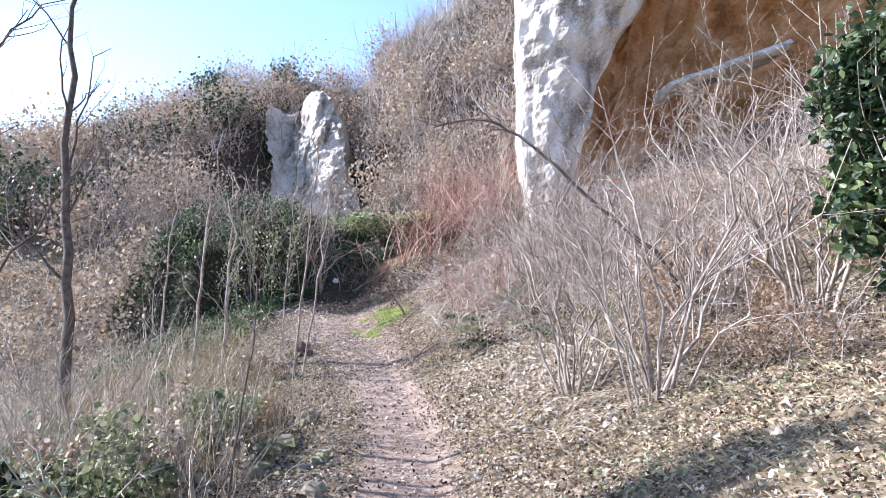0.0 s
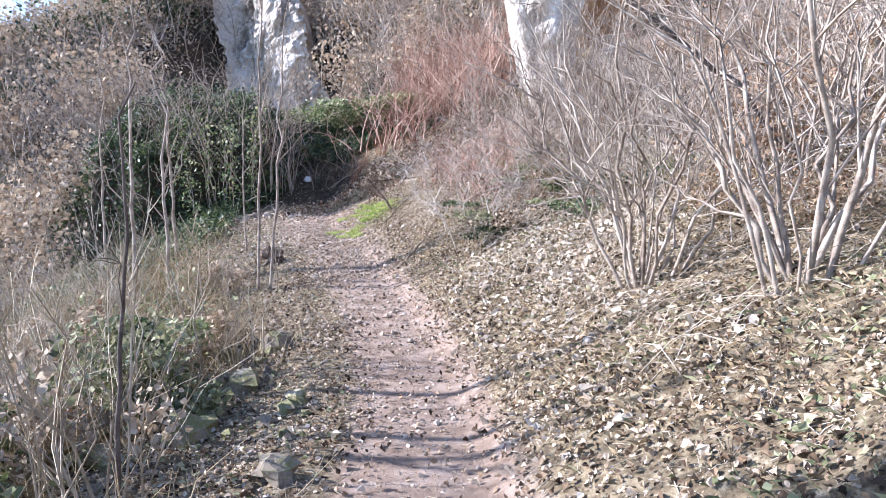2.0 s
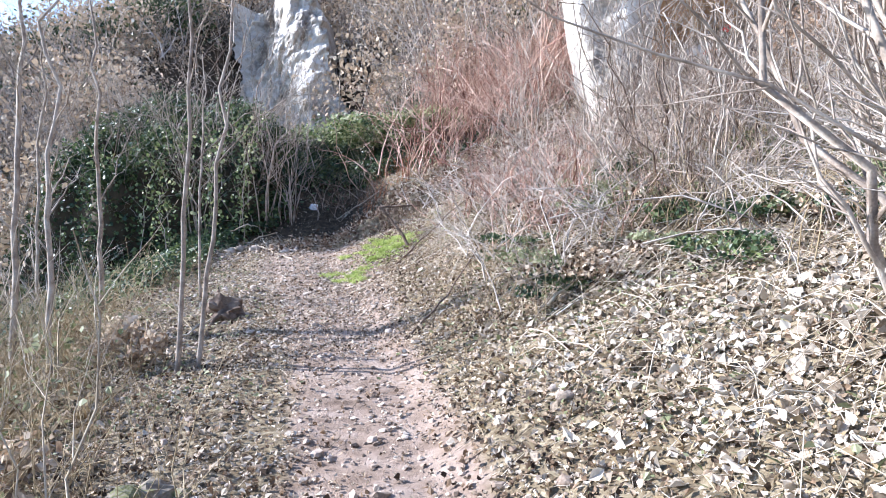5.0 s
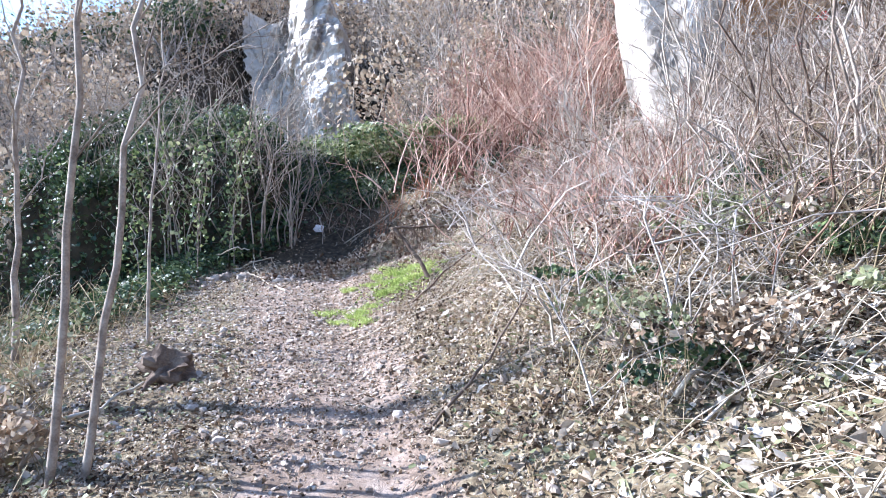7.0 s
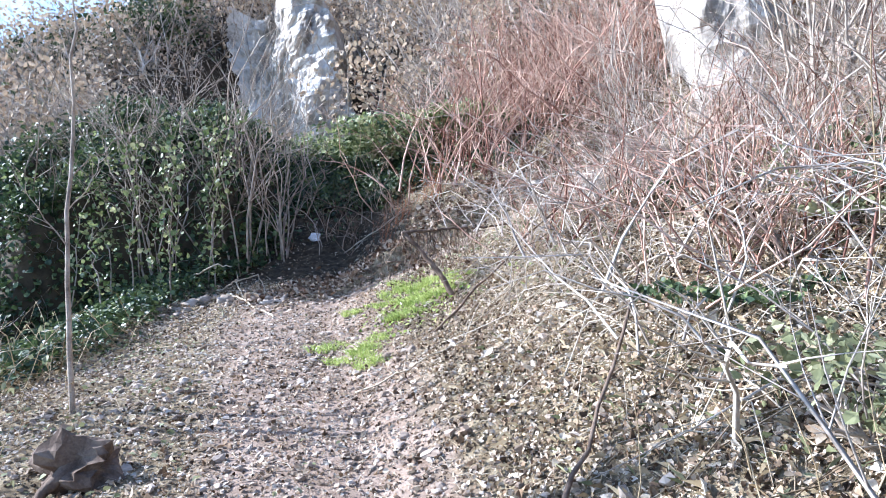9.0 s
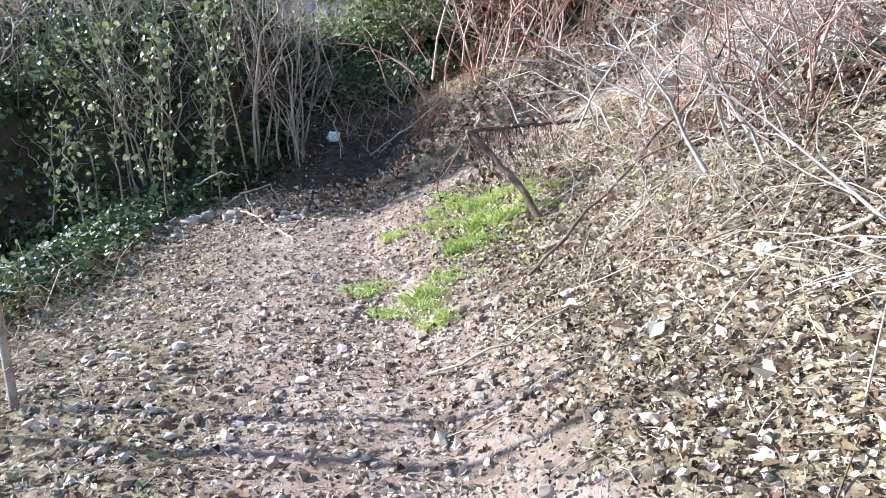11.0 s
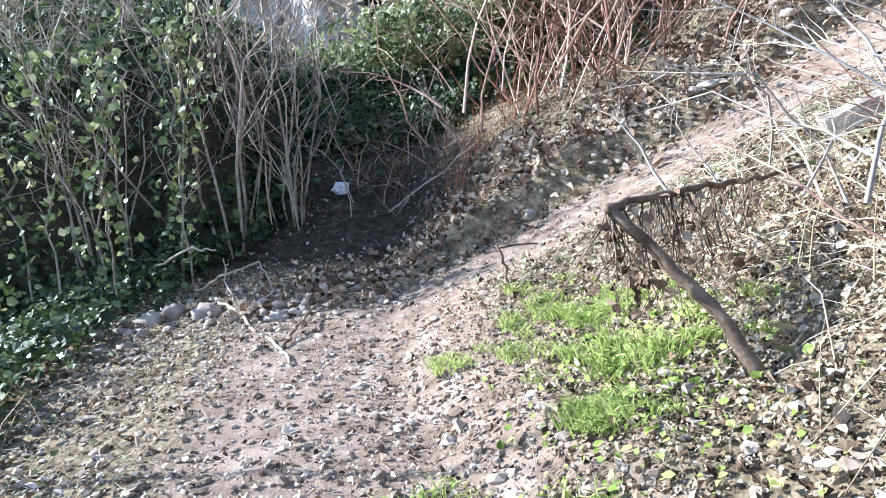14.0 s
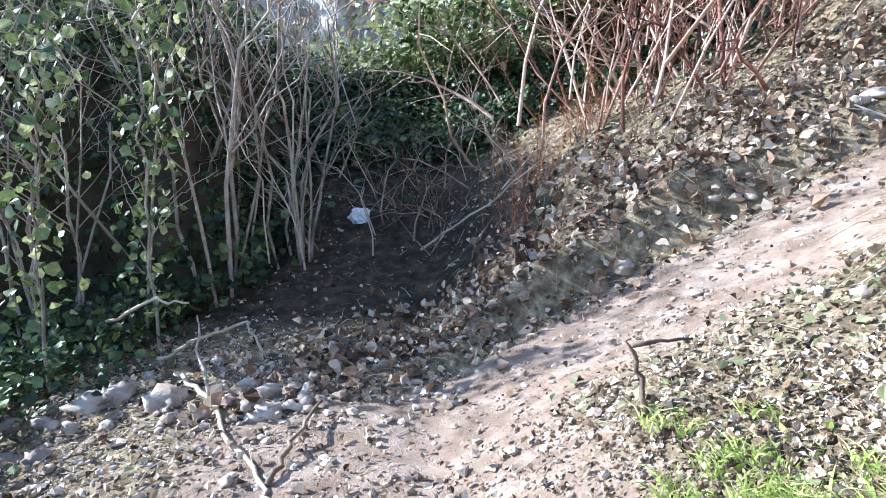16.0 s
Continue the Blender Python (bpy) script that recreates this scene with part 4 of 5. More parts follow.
stones(46, (-5.3, -3.4, 19.1, 20.4), (0.06, 0.24), lambda x, y: float(abs(y - 19.75 - 0.25 * (x + 4.4)) < 0.45), 1, "rounded pale stone at the edge of the trodden ground", "stones at the edge")
stones(34, (-2.7, -1.1, 6.2, 10.0), (0.08, 0.42), lambda x, y: float(path_x(y) - x > 0.9), 2, "mossy grey stone along the lower edge of the path", "stones by the path", 0.22, MOSSY_STONES)
stones(90, (-5.0, 0.5, 10.5, 20.0), (0.03, 0.11), lambda x, y: 1.0, 3, "small stone on the trodden ground", "small stones", 0.3)
stones(40, (-4.0, 2.0, 20.2, 22.0), (0.05, 0.18), lambda x, y: float(0.5 < y - branch_path_y(x) < 1.1), 4, "stone in the earth bank above the track", "stones in the bank")
stones(26, (0.0, 2.6, 7.0, 17.0), (0.04, 0.13), lambda x, y: float(x - path_x(y) > 0.9), 5, "small stone among the leaves", "stones among leaves")


def pebbles(name, label, count, box, size, mat, density, seed, category):
    """Tiny clods and gravel in one mesh."""
    rng = np.random.default_rng(seed)
    x, y = rng.uniform(box[0], box[1], count), rng.uniform(box[2], box[3], count)
    keep = rng.random(count) < density(x, y)
    x, y = x[keep], y[keep]
    m = len(x)
    s = size[0] + (size[1] - size[0]) * rng.random(m) ** 2.5
    g = 0.5 + math.sqrt(5) / 2
    base = np.array([(-1, g, 0), (1, g, 0), (-1, -g, 0), (1, -g, 0), (0, -1, g), (0, 1, g), (0, -1, -g), (0, 1, -g), (g, 0, -1), (g, 0, 1), (-g, 0, -1), (-g, 0, 1)]) / 1.9
    tri = np.array([(0, 11, 5), (0, 5, 1), (0, 1, 7), (0, 7, 10), (0, 10, 11), (1, 5, 9), (5, 11, 4), (11, 10, 2), (10, 7, 6), (7, 1, 8),
                    (3, 9, 4), (3, 4, 2), (3, 2, 6), (3, 6, 8), (3, 8, 9), (4, 9, 5), (2, 4, 11), (6, 2, 10), (8, 6, 7), (9, 8, 1)])
    p = base[None] * rng.uniform(0.5, 1.35, (m, 12, 1)) * rng.uniform(0.7, 1.25, (m, 1, 3)) * np.array([1, 1, 0.7]) * s[:, None, None] * 0.5
    a = rng.random(m) * 6.28
    c, d = np.cos(a)[:, None], np.sin(a)[:, None]
    p = np.stack([p[..., 0] * c - p[..., 1] * d, p[..., 0] * d + p[..., 1] * c, p[..., 2]], -1)
    p += on_land(x, y, 0.0)[:, None] + np.array([0, 0, 0.15])[None, None] * s[:, None, None]
    f = (tri[None] + np.arange(m)[:, None, None] * 12).reshape(-1, 3)
    return thing(name, mesh_of(name, p.reshape(-1, 3), [f], mat), label, category, kind="stuff")


CLOD = material("earth_clod", [(0.4, (0.06, 0.04, 0.028)), (0.65, (0.17, 0.12, 0.085)), (0.95, (0.38, 0.30, 0.23))], 5, 0.95, 0.5, 40, per_island=0.6)
RUBBLE = material("pale_rubble", [(0.4, (0.17, 0.125, 0.09)), (0.65, (0.33, 0.26, 0.20)), (0.95, (0.50, 0.42, 0.34))], 5, 0.95, 0.5, 40, per_island=0.6)
pebbles("gravel", "small gravel and crumbs of earth on the trodden ground", 42000, (-6, 0.6, 3, 21), (0.010, 0.055), RUBBLE,
        lambda x, y: np.clip(0.15 + 0.6 * fbm(x, y, 1.2, 71) + 0.55 * apron(x, y), 0.04, 1) * (1 - 0.5 * track(x, y)), 65, "gravel")
pebbles("clods", "pale lumps of dry earth and rubble on the open ground", 6500, (-5.2, 0.4, 9.5, 20.0), (0.025, 0.095), RUBBLE,
        lambda x, y: np.clip(0.1 + 0.8 * fbm(x, y, 0.9, 73) + 0.35 * apron(x, y), 0.02, 1) * (1 - 0.9 * track(x, y)) * (1 - 0.5 * worn(x, y)), 75, "rubble")
pebbles("bank_clods", "crumbling clods of earth on the cut bank", 11000, (-4.4, 4.5, 19.0, 23), (0.02, 0.11), CLOD,
        lambda x, y: np.exp(-((y - branch_path_y(x) - 0.75) / 0.3) ** 2) * step(x, -4.4, -3.4), 66, "soil")
litter("bank_leaves", "brown leaves and roots hanging on the cut bank", 24000, (-4.4, 4.5, 19.0, 24), (0.025, 0.085), LEAF_BROWN,
       lambda x, y: np.exp(-((y - branch_path_y(x) - 1.0) / 0.5) ** 2) * step(x, -4.4, -3.4), 67, lift=0.14, fold=0.9, flat=0.3)


# ---- fresh grass ----
def tuft_mesh(seed, blades, height, spread, mat):
    rng = np.random.default_rng(seed)
    v, f = [], []
    for i in range(blades):
        a, r = rng.random() * 6.28, spread * math.sqrt(rng.random())
        b = np.array([math.cos(a) * r, math.sin(a) * r, -0.01])
        d = np.array([rng.normal() * 0.5, rng.normal() * 0.5, 1.0])
        h = height * rng.uniform(0.5, 1.2)
        side = np.cross(d, rng.normal(size=3))
        side *= rng.uniform(0.0025, 0.005) / (np.linalg.norm(side) + 1e-9)
        out = np.array([d[0], d[1], -0.3]) * h * 0.5
        v += [b - side, b + side, b + d * h * 0.6 + side * 0.8, b + d * h * 0.6 - side * 0.8, b + d * h + out]
        f.append((5 * i, 5 * i + 1, 5 * i + 2, 5 * i + 3))
    tri = [(5 * i + 3, 5 * i + 2, 5 * i + 4) for i in range(blades)]
    return mesh_of("grass_tuft", v, [f, tri], mat)


TUFT = [tuft_mesh(400 + i, 80, 0.075, 0.12, GRASS) for i in range(4)]
rng_g = np.random.default_rng(17)
for cx, cy, r, k in ((-1.3, 17.75, 0.30, 30), (-1.12, 17.3, 0.26, 20), (-1.4, 17.0, 0.26, 16), (-1.65, 16.35, 0.2, 12), (-1.55, 15.85, 0.12, 4), (-2.2, 16.75, 0.07, 3),
                     (-1.62, 18.2, 0.22, 9), (-1.7, 17.8, 0.2, 6), (-2.1, 17.95, 0.1, 3)):
    for _ in range(k):
        x, y = cx + rng_g.normal() * r * 0.6, cy + rng_g.normal() * r * 0.6
        ob = thing("grass_tuft", TUFT[rng_g.integers(4)], "tuft of bright fresh green grass by the path", "grass", "fresh grass patch")
        ob.matrix_world = Matrix.Translation((x, y, float(land(x, y)))) @ Matrix.Rotation(rng_g.uniform(0, 6.28), 4, "Z") @ Matrix.Scale(rng_g.uniform(0.6, 1.2), 4)
litter("clover", "small fresh green leaves among the grass", 9000, (-2.6, 0.2, 15.2, 18.9), (0.015, 0.04), GRASS,
       lambda x, y: np.clip(np.exp(-((x + 1.35) / 0.38) ** 2 - ((y - 17.2) / 0.8) ** 2) + 0.12 * fbm(x, y, 1.5, 81), 0, 1) * (1 - worn(x, y)), 68, "weeds", 0.5, 0.06)


# ---- fallen wood ----
def limb(tubes, knots, r0, r1, seed, jitter=0.012, per=5):
    rng = np.random.default_rng(seed)
    knots = np.asarray(knots, float)
    s = np.linspace(0, len(knots) - 1, (len(knots) - 1) * per + 1)
    p = np.stack([np.interp(s, np.arange(len(knots)), knots[:, i]) for i in range(3)], -1)
    p[1:-1] += rng.normal(size=(len(p) - 2, 3)) * jitter
    rad = np.linspace(r0, r1, len(p)) * rng.uniform(0.9, 1.1, len(p))
    tubes.add(np.concatenate([p[:1] - (p[1] - p[0]) * 0.04, p, p[-1:] + (p[-1] - p[-2]) * 0.04]), np.concatenate([[0.0005], rad, [0.0005]]))
    return p


def lies(pts, lift=0.02):
    return [(x, y, float(land(x, y)) + lift + h) for x, y, h in pts]


def broken_branch():
    """A snapped branch propped over the grass, hung with dead stalks."""
    ob = thing("broken_branch", None, "snapped brown branch leaning over the grass", "branch")
    t = Tubes(8)
    limb(t, [(-0.91, 16.78, 0.70), (-1.03, 16.83, 0.93), (-1.2, 16.9, 1.13), (-1.39, 16.95, 1.34)], 0.029, 0.021, 1, 0.004)
    part_of(ob, "lower_limb", t.mesh("lower_limb", BARK_BROWN))
    t = Tubes(8)
    limb(t, [(-1.41, 16.93, 1.345), (-1.15, 17.13, 1.37), (-0.85, 17.33, 1.385), (-0.6, 17.5, 1.39), (-0.3, 17.7, 1.42)], 0.019, 0.008, 2, 0.005)
    part_of(ob, "upper_limb", t.mesh("upper_limb", BARK_BROWN))
    rng = np.random.default_rng(8)
    t = Tubes(3)
    for _ in range(70):
        s = rng.random() ** 1.4
        b = np.array([-1.41 + 0.8 * s, 16.93 + 0.57 * s, 1.34 + 0.05 * s])
        t.add(stem(rng, b, (rng.normal() * 0.25, rng.normal() * 0.25, -1), rng.uniform(0.15, 0.55), 0.3, 0, 0.1, 6), np.linspace(0.005, 0.002, 6))
    part_of(ob, "dead_tendril", t.mesh("dead_tendril", BARK_BROWN), "withered tendrils hanging from the branch")["kind"] = "stuff"
    s = rng.random(170) ** 1.5
    at = np.stack([-1.41 + 0.8 * s, 16.93 + 0.57 * s, 1.33 + 0.05 * s - rng.random(170) * 0.42], -1) + rng.normal(size=(170, 3)) * 0.035
    part_of(ob, "withered_leaves", leaf_cloud(rng, at, rng.uniform(0.02, 0.05, 170), LEAF_BROWN, "withered_leaves", fold=1.2), "shrivelled brown leaves")["kind"] = "stuff"


broken_branch()


def fallen(name, label, routes, r0, mat, seed):
    t = Tubes(6)
    for k, (pts, a) in enumerate(routes):
        limb(t, lies(pts, r0 * 0.8), r0 * a, r0 * a * 0.55, seed + k, 0.012)
    return thing(name, t.mesh(name, mat), label, "stick", "fallen sticks")


fallen("fallen_stick", "bleached forked stick lying on the trodden ground",
       [([(-4.35, 19.95, 0.03), (-4.0, 19.65, 0.02), (-3.65, 19.15, 0.0), (-3.35, 18.75, 0.0), (-3.2, 18.45, 0.0)], 1.0),
        ([(-3.35, 18.78, 0.0), (-3.33, 19.1, 0.04), (-3.3, 19.5, 0.06)], 0.8), ([(-4.0, 19.65, 0.02), (-4.2, 19.95, 0.15), (-4.3, 20.2, 0.3)], 0.6)], 0.018, PALE_STEM, 11)
fallen("fallen_stick", "pale bent stick among the stones", [([(-4.6, 20.2, 0.05), (-4.3, 20.1, 0.16), (-4.0, 20.25, 0.22), (-3.85, 20.2, 0.0)], 1.0)], 0.014, PALE_STEM, 21)
fallen("fallen_stick", "pale stick at the foot of the ivy", [([(-5.0, 20.3, 0.3), (-4.6, 20.25, 0.42), (-4.4, 20.3, 0.36)], 1.0)], 0.014, PALE_STEM, 24)
fallen("fallen_stick", "long thin dark stick leaning on the slope", [([(-1.08, 15.95, 0.0), (-0.75, 16.05, 0.12), (-0.35, 16.2, 0.3), (0.15, 16.5, 0.42)], 1.0),
       ([(-0.45, 16.15, 0.27), (-0.1, 16.0, 0.3), (0.3, 16.1, 0.12)], 0.6)], 0.012, BARK_BROWN, 27)
fallen("fallen_stick", "thin dark stick lying beside the path", [([(-0.65, 12.6, 0.0), (-0.25, 13.2, 0.06), (0.2, 14.2, 0.28)], 1.0)], 0.013, BARK_BROWN, 31)
fallen("fallen_stick", "pale crooked stick on the slope", [([(0.6, 11.9, 0.02), (1.0, 12.2, 0.1), (1.5, 12.2, 0.15), (2.0, 12.6, 0.05)], 1.0)], 0.014, PALE_STEM, 34)
fallen("fallen_stick", "pale crooked stick on the slope", [([(0.1, 14.9, 0.02), (0.6, 14.8, 0.12), (1.2, 15.1, 0.1)], 1.0)], 0.012, PALE_STEM, 37)
fallen("fallen_stick", "thin stick across the litter", [([(-1.6, 15.3, 0.01), (-1.2, 15.2, 0.06), (-0.8, 15.4, 0.02)], 1.0)], 0.008, PALE_STEM, 40)
fallen("fallen_stick", "short dark twig standing at the track edge", [([(-1.75, 18.6, 0.0), (-1.78, 18.62, 0.2), (-1.8, 18.64, 0.32)], 1.0), ([(-1.8, 18.62, 0.3), (-1.55, 18.7, 0.2)], 0.8)], 0.013, BARK_BROWN, 43)
fallen("fallen_stick", "grey stick beside the saplings", [([(-3.6, 12.9, 0.05), (-3.1, 13.2, 0.05), (-2.9, 13.6, 0.1)], 1.0)], 0.018, PALE_STEM, 46)
fallen("fallen_stick", "pale stick in the shaded hollow", [([(-3.0, 21.9, 0.1), (-2.4, 21.7, 0.2), (-1.8, 22.0, 0.15)], 1.0)], 0.012, PALE_STEM, 49)


def stump():
    """A low rotten stump with splayed roots."""
    rng = np.random.default_rng(3)
    ob = thing("tree_stump", None, "dark rotten tree stump at the path edge", "stump")
    me = rock_mesh(rng, "body", BARK_BROWN, 0.42, 14, 20)
    part_of(ob, "body", me).matrix_basis = Matrix.Translation((0, 0, 0.09)) @ Matrix.Diagonal((0.38, 0.32, 0.46, 1))
    for a in (0.2, 2.7, 4.4):
        t = Tubes(6)
        t.add(stem(rng, (0, 0, 0.14), (math.cos(a), math.sin(a), -0.45), 0.36, 0.2, 0, 0.08, 6), np.linspace(0.055, 0.012, 6))
        part_of(ob, "root", t.mesh("root", BARK_BROWN))
    ob.matrix_world = Matrix.Translation((-2.88, 13.98, float(land(-2.88, 13.98))))


stump()

# ---- litter left by people ----
bag = thing("plastic_bag", rock_mesh(np.random.default_rng(12), "plastic_bag", PLASTIC_WHITE, 0.45, 10, 16), "crumpled white plastic bag in the shaded hollow", "bag")
bag.matrix_world = Matrix.Translation((-3.7, 22.6, float(land(-3.7, 22.6)) + 0.06)) @ Matrix.Diagonal((0.17, 0.15, 0.24, 1))
boulder = thing("pale_boulder", None, "pale boulder daubed with red paint under the ochre wall", "rock")
part_of(boulder, "stone", rock_mesh(np.random.default_rng(14), "stone", LIMESTONE, 0.45, 12, 18)).matrix_basis = Matrix.Rotation(-0.5, 4, "Y") @ Matrix.Diagonal((1.25, 0.8, 0.9, 1))
daub = rock_mesh(np.random.default_rng(15), "paint_daub", PLASTIC_RED, 0.5, 6, 10)
part_of(boulder, "paint_daub", daub, "red paint daub").matrix_basis = Matrix.Translation((0.16, -0.33, 0.14)) @ Matrix.Diagonal((0.34, 0.12, 0.5, 1))
boulder.matrix_world = Matrix.Translation((4.85, 20.15, 4.30))
ribbon = thing("red_rag", leaf_cloud(np.random.default_rng(4), np.array([(0.0, 0, 0), (0.04, 0.02, -0.05), (-0.03, 0, -0.08)]), 0.16, PLASTIC_RED, "red_rag"), "small red rag caught on the twigs", "rag")
ribbon.matrix_world = Matrix.Translation((5.0, 19.2, 4.9))

RUST = material("rust_twig", [(0.4, (0.20, 0.06, 0.03)), (0.8, (0.42, 0.17, 0.08))], 3, 0.7, 0.0, 40, per_island=0.4)
RUSTY = [thicket_mesh(800 + j, 3, 1.1, 0.006, RUST, 0.5, 1, 7, 6, 0.0, 0.3) for j in range(4)]
for x, y, s in ((-2.15, 21.4, 0.5), (-1.9, 21.9, 0.7), (-1.4, 22.4, 0.8)):
    ob = thing("rusty_shrub", None, "small rust-red leafless shrub on the bank", "shrub", "rusty shrubs")
    for me in RUSTY:
        part_of(ob, "cane", me)
    ob.matrix_world = Matrix.Translation((x, y, float(land(x, y)))) @ Matrix.Scale(s, 4)


# ---- fibres, stalks and scrub that roughen the ground ----
def fibres(name, label, count, box, height, mat, density, seed, lean=0.8):
    """Short dead grass: one thin bent blade of two faces each."""
    rng = np.random.default_rng(seed)
    x, y = rng.uniform(box[0], box[1], count), rng.uniform(box[2], box[3], count)
    keep = rng.random(count) < density(x, y)
    x, y = x[keep], y[keep]
    m = len(x)
    b = on_land(x, y, -0.005)
    h = rng.uniform(*height, m)[:, None]
    d = rng.normal(size=(m, 3)) * lean
    d[:, 2] = 1.0
    d /= np.linalg.norm(d, axis=1)[:, None]
    side = np.cross(d, rng.normal(size=(m, 3)))
    side *= rng.uniform(0.0008, 0.0018, (m, 1)) / (np.linalg.norm(side, axis=1)[:, None] + 1e-9)
    drop = np.array([0, 0, -1.0]) * h * rng.uniform(0, 0.5, (m, 1))
    v = np.stack([b - side, b + side, b + d * h * 0.6 + side, b + d * h * 1.0 + d * np.array([1, 1, 0]) * h * 0.5 + drop], 1).reshape(-1, 3)
    i = np.arange(m)[:, None] * 4
    f = np.concatenate([i + np.array([[0, 1, 2]]), i + np.array([[0, 2, 3]])])
    return thing(name, mesh_of(name, v, [f], mat), label, "grass", kind="stuff")


def patchy(x, y, seed, scale=0.8):
    return np.clip(0.45 + 1.1 * fbm(x, y, scale, seed), 0.05, 1)


fibres("short_dry_grass", "short straw coloured dead grass on the slope", 110000, (-0.8, 6.0, 2.0, 20.0), (0.02, 0.10), STRAW,
       lambda x, y: patchy(x, y, 91) * step(x - path_x(y), 0.4, 1.1) * (1 - track(x, y)), 92)
fibres("short_green_grass", "short dull green grass on the slope", 36000, (-0.8, 6.0, 2.0, 20.0), (0.03, 0.10), WEED,
       lambda x, y: patchy(x, y, 93) ** 1.5 * step(x - path_x(y), 0.6, 1.4) * (1 - track(x, y)), 94)
fibres("rough_grass", "rough dead grass below the path", 80000, (-8.0, -1.0, 2.0, 19.0), (0.04, 0.24), STRAW,
       lambda x, y: patchy(x, y, 95) * step(path_x(y) - x, 1.9, 2.9) * (1 - step(y, 12, 15) * step(x, -5.5, -4.5)), 96)

WEEDS = [shrub_parts(130 + i, 6, 1.5, 0.35, 0.012, 1, 5, PALE_STEM, base=0.2, n=6, sides=3) for i in range(3)]
rng_w = np.random.default_rng(23)
for x, y in places_in(29, 80, (-7.0, -1.9, 4.6, 14.0), lambda x, y: float(path_x(y) - x > 1.6 + 0.1 * max(0, y - 8))):
    shrub("dead_weed", WEEDS[rng_w.integers(3)], x, y, "tall dead weed stalks below the path", "weed", "dead weeds", rng_w.uniform(0, 6.28), rng_w.uniform(0.5, 1.2))

BRACKEN_LEAVES = [tuft_leaves(140 + i, 900, BRACKEN, 0.055, 1.1, 1.3) for i in range(2)]
scatter_copies("bracken", BRUSH, "rust brown withered bracken behind the hazels", "fern", "bracken",
               places_in(31, 34, (3.2, 9.0, 8.0, 18.5), lambda x, y: float(x > 3.2 + 0.12 * (y - 8))), 32, (0.45, 0.85), 0.15, 0.1, BRACKEN_LEAVES)
scatter_copies("bramble_tangle", BRIAR, "dark brown tangle of dead stems in the shaded hollow", "bramble", "dead bramble tangles",
               places_in(33, 9, (-4.0, -1.8, 21.6, 24.0), lambda x, y: 1.0), 34, (0.5, 0.9))
litter("hill_ivy", "dark green ivy and holly scattered over the hillside", 26000, (-34, 9, 25, 43), (0.08, 0.20), IVY,
       lambda x, y: step(fbm(x, y, 0.35, 99), 0.05, 0.3) * np.where((x > -10.2) & (x < -4.2) & (y > 28.3) & (y < 34.5), 0.3, 1.0), 100, "ivy", 0.2, 1.0, 0.6)
litter("hill_scrub", "low grey and tan scrub covering the hillside", 60000, (-34, 9, 25, 43), (0.05, 0.14), LEAF_TAN,
       lambda x, y: np.where((x > -10.2) & (x < -3.2) & (y > 27.0) & (y < 34.5), 0.05, 1.0) * patchy(x, y, 97, 0.3), 98, "scrub", 0.2, 1.3, 0.8)

# ---- old timber on the slope ----
def old_beam(a, b, width, height):
    """A weathered squared beam with chipped, rounded edges, bedded in the slope."""
    a, b = Vector(a), Vector(b)
    ax = (b - a).normalized()
    side = Vector((0, 0, 1)).cross(ax).normalized()
    up = ax.cross(side)
    ring = [(-0.5, -0.5), (0.5, -0.5), (0.5, 0.32), (0.36, 0.5), (-0.36, 0.5), (-0.5, 0.32)]
    v, f, n = [], [], 40
    for i in range(n + 1):
        c = a + (b - a) * (i / n)
        for p, q in ring:
            w = 1 + 0.10 * noise.noise(Vector((i * 0.25, p * 3, q * 3)))
            v.append(c + side * p * width * w + up * (q * height * w + 0.02 * noise.noise(Vector((i * 0.4, p, 7)))))
    k = len(ring)
    f = [(i * k + j, i * k + (j + 1) % k, (i + 1) * k + (j + 1) % k, (i + 1) * k + j) for i in range(n) for j in range(k)]
    caps = [tuple(range(k))[::-1], tuple(n * k + j for j in range(k))]
    wood = material("weathered_timber", [(0.4, (0.13, 0.105, 0.08)), (0.65, (0.27, 0.23, 0.185)), (0.95, (0.42, 0.37, 0.31))], 12, 0.9, 0.5, 80)
    return thing("timber_beam", mesh_of("timber_beam", v, [f, caps], wood), "weathered grey timber beam lying on the slope", "beam")


old_beam((0.12, 18.42, float(land(0.12, 18.42)) + 0.05), (2.3, 17.95, float(land(2.3, 17.95)) + 0.02), 0.18, 0.15)


# ---- leafy weeds below the path ----
rng_l = np.random.default_rng(29)
for k, (x, y) in enumerate(places_in(35, 44, (-8.0, -2.4, 4.6, 14.0), lambda x, y: float(path_x(y) - x > 2.0))):
    leafy("leafy_weed", 600 + k, x, y, rng_l.uniform(0.25, 0.5), rng_l.uniform(0.25, 0.5), rng_l.uniform(0.5, 1.1), 620, 0.05,
          (WEED, IVY_SUN, LEAF_TAN)[k % 3], ("dull green leafy weed below the path", "pale green leafy weed below the path", "withered brown weed below the path")[k % 3], "weed", 6, 5)

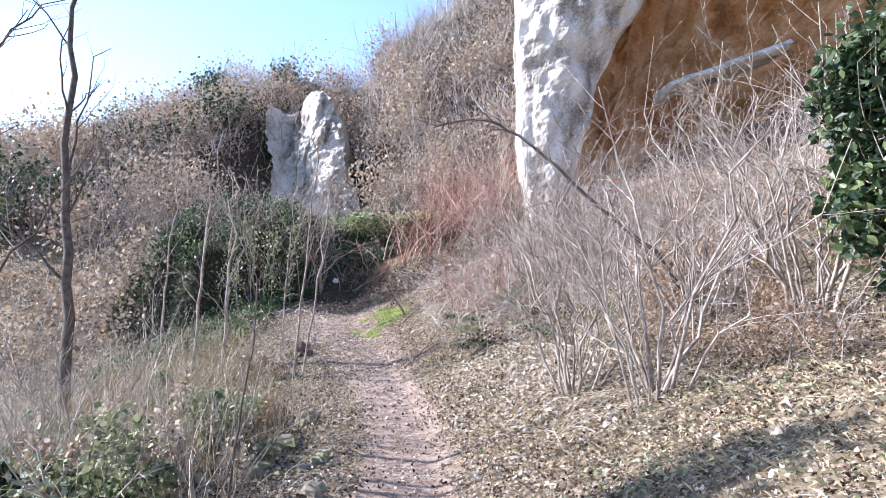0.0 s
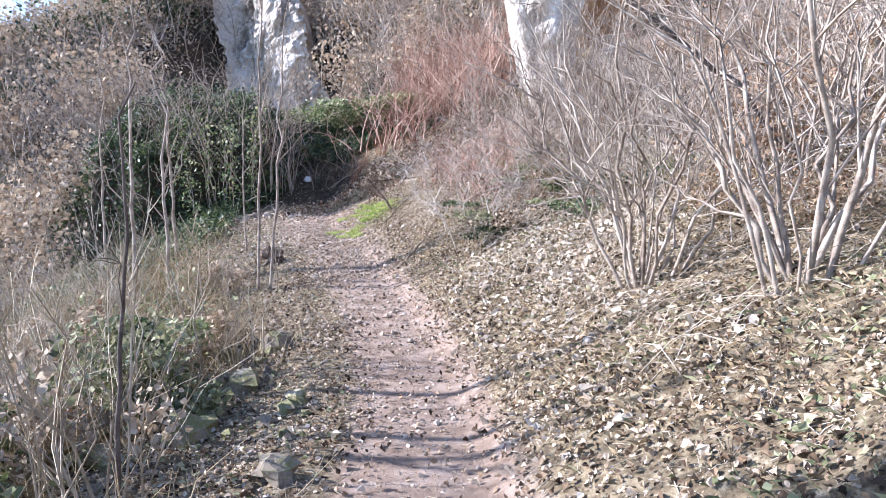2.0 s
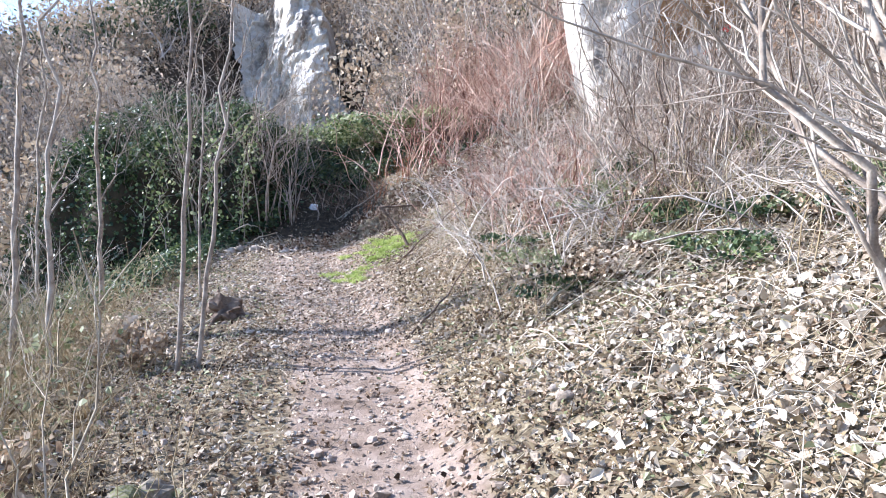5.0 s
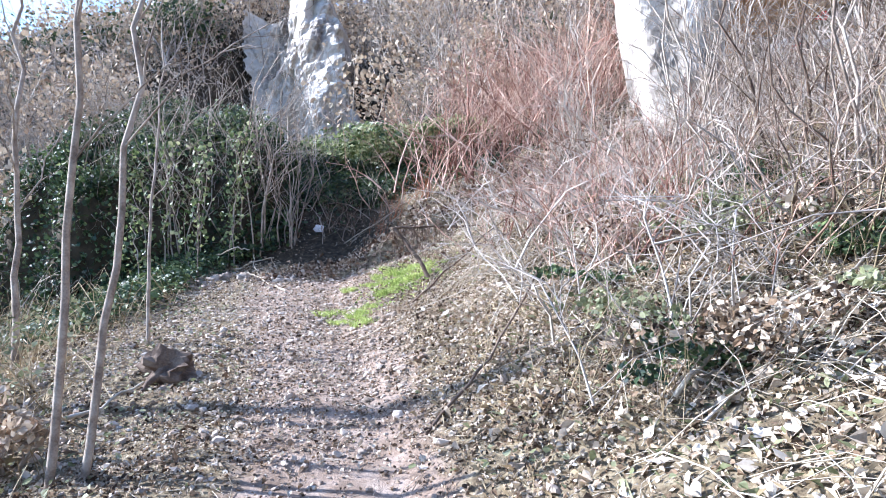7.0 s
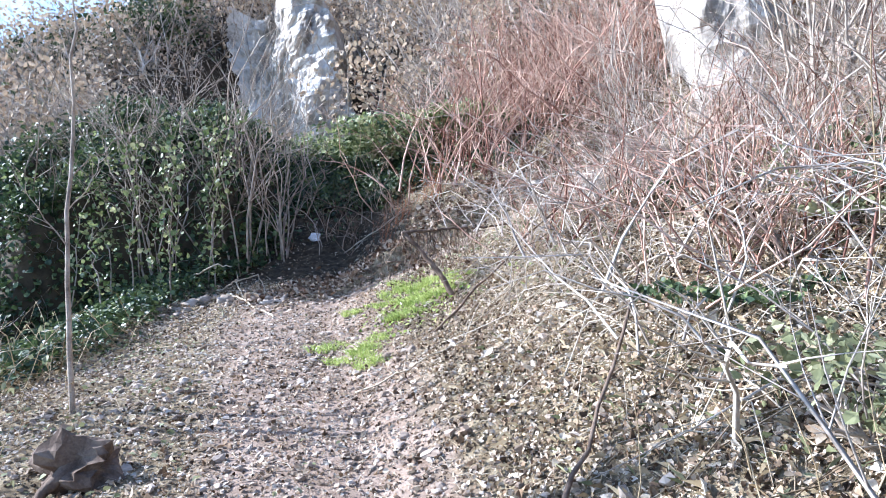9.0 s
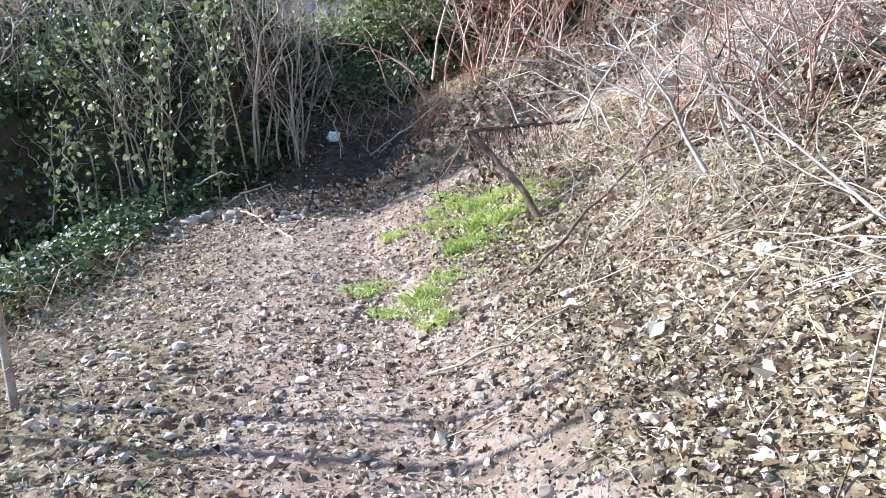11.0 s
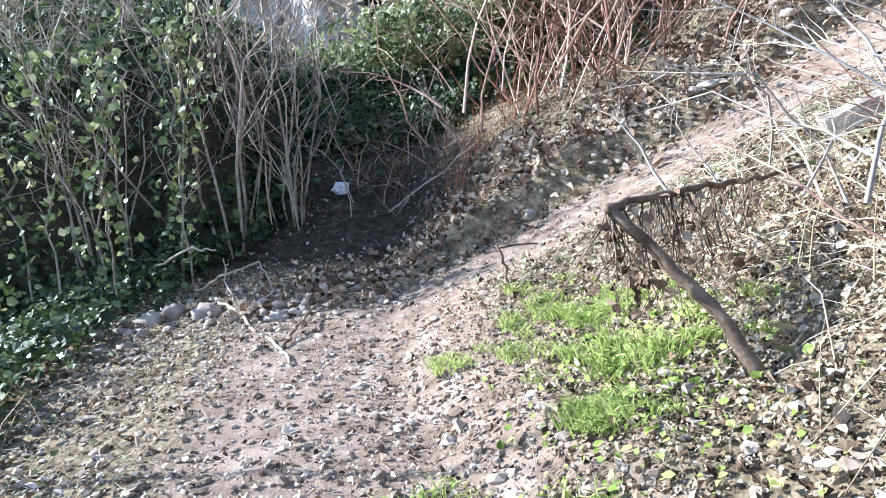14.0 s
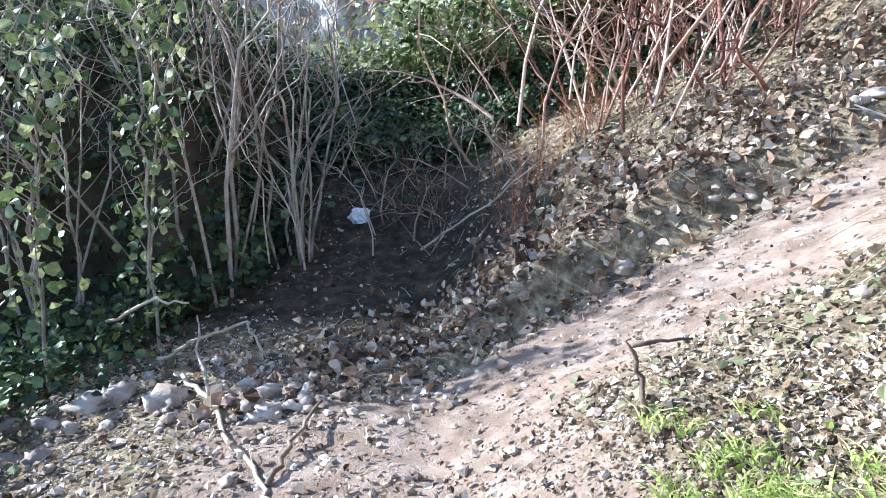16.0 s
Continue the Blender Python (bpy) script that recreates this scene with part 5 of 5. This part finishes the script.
for k, (x, y) in enumerate(places_in(39, 36, (0.2, 3.2, 10.8, 16.8), lambda x, y: float(x - path_x(y) > 1.7))):
    leafy("leafy_weed", 660 + k, x, y, 0.4, 0.4, rng_l.uniform(0.15, 0.4), 520, 0.032, (WEED, LEAF_DRY, IVY)[k % 3],
          ("dull green leafy weed among the brambles", "withered brown weed among the brambles", "dark green leafy weed among the brambles")[k % 3], "weed", 8, 5)
scatter_copies("bracken", BRUSH, "rust brown withered bracken beside the evergreen bush", "fern", "bracken",
               [(3.3, 6.7), (3.9, 7.3), (3.1, 7.9), (3.5, 5.9), (4.3, 8.3), (2.9, 9.2), (3.7, 10.4)], 40, (0.35, 0.5), 0.1, 0.1, BRACKEN_LEAVES)


# ---- large fallen leaves ----
def lobed_leaf(seed):
    """A dead palmate leaf with five pointed lobes, curled up at the tips."""
    rng = np.random.default_rng(seed)
    v = [(0, 0, 0.02)]
    for i in range(20):
        a = 2 * math.pi * i / 20
        r = (1.0, 0.62, 0.45, 0.62)[i % 4] * (0.72 + 0.28 * math.cos(a)) * rng.uniform(0.85, 1.15)
        v.append((r * math.cos(a) * 0.5 + 0.1, r * math.sin(a) * 0.55, 0.16 * r * r * rng.uniform(-0.3, 1.4)))
    return mesh_of("fallen_leaf", v, [[(0, i + 1, (i + 1) % 20 + 1) for i in range(20)]], LEAF_BIG)


LEAF_BIG = material("palmate_leaf", [(0.4, (0.30, 0.21, 0.13)), (0.62, (0.45, 0.37, 0.28)), (0.9, (0.60, 0.54, 0.45))], 9, 0.8, 0.2, 90, per_object=0.5, through_light=0.15)
PALMATE = [lobed_leaf(900 + i) for i in range(5)]
rng_p = np.random.default_rng(37)
for x, y in places_in(41, 110, (-0.6, 2.6, 6.0, 16.5), lambda x, y: float(x - path_x(y) > 0.7) * math.exp(-((x - 1.0) / 1.0) ** 2) * (1.0 if y < 13 else 0.35)):
    ob = thing("fallen_leaf", PALMATE[rng_p.integers(5)], "large pale withered maple leaf on the litter", "leaf", "large fallen leaves")
    nrm = Vector(land_normal(np.array(x), np.array(y))) + Vector(rng_p.normal(size=3)) * 0.25
    ob.matrix_world = (Matrix.Translation((x, y, float(land(x, y)) + 0.025)) @ nrm.to_track_quat("Z", "Y").to_matrix().to_4x4()
                       @ Matrix.Rotation(rng_p.uniform(0, 6.28), 4, "Z") @ Matrix.Scale(rng_p.uniform(0.07, 0.16), 4))
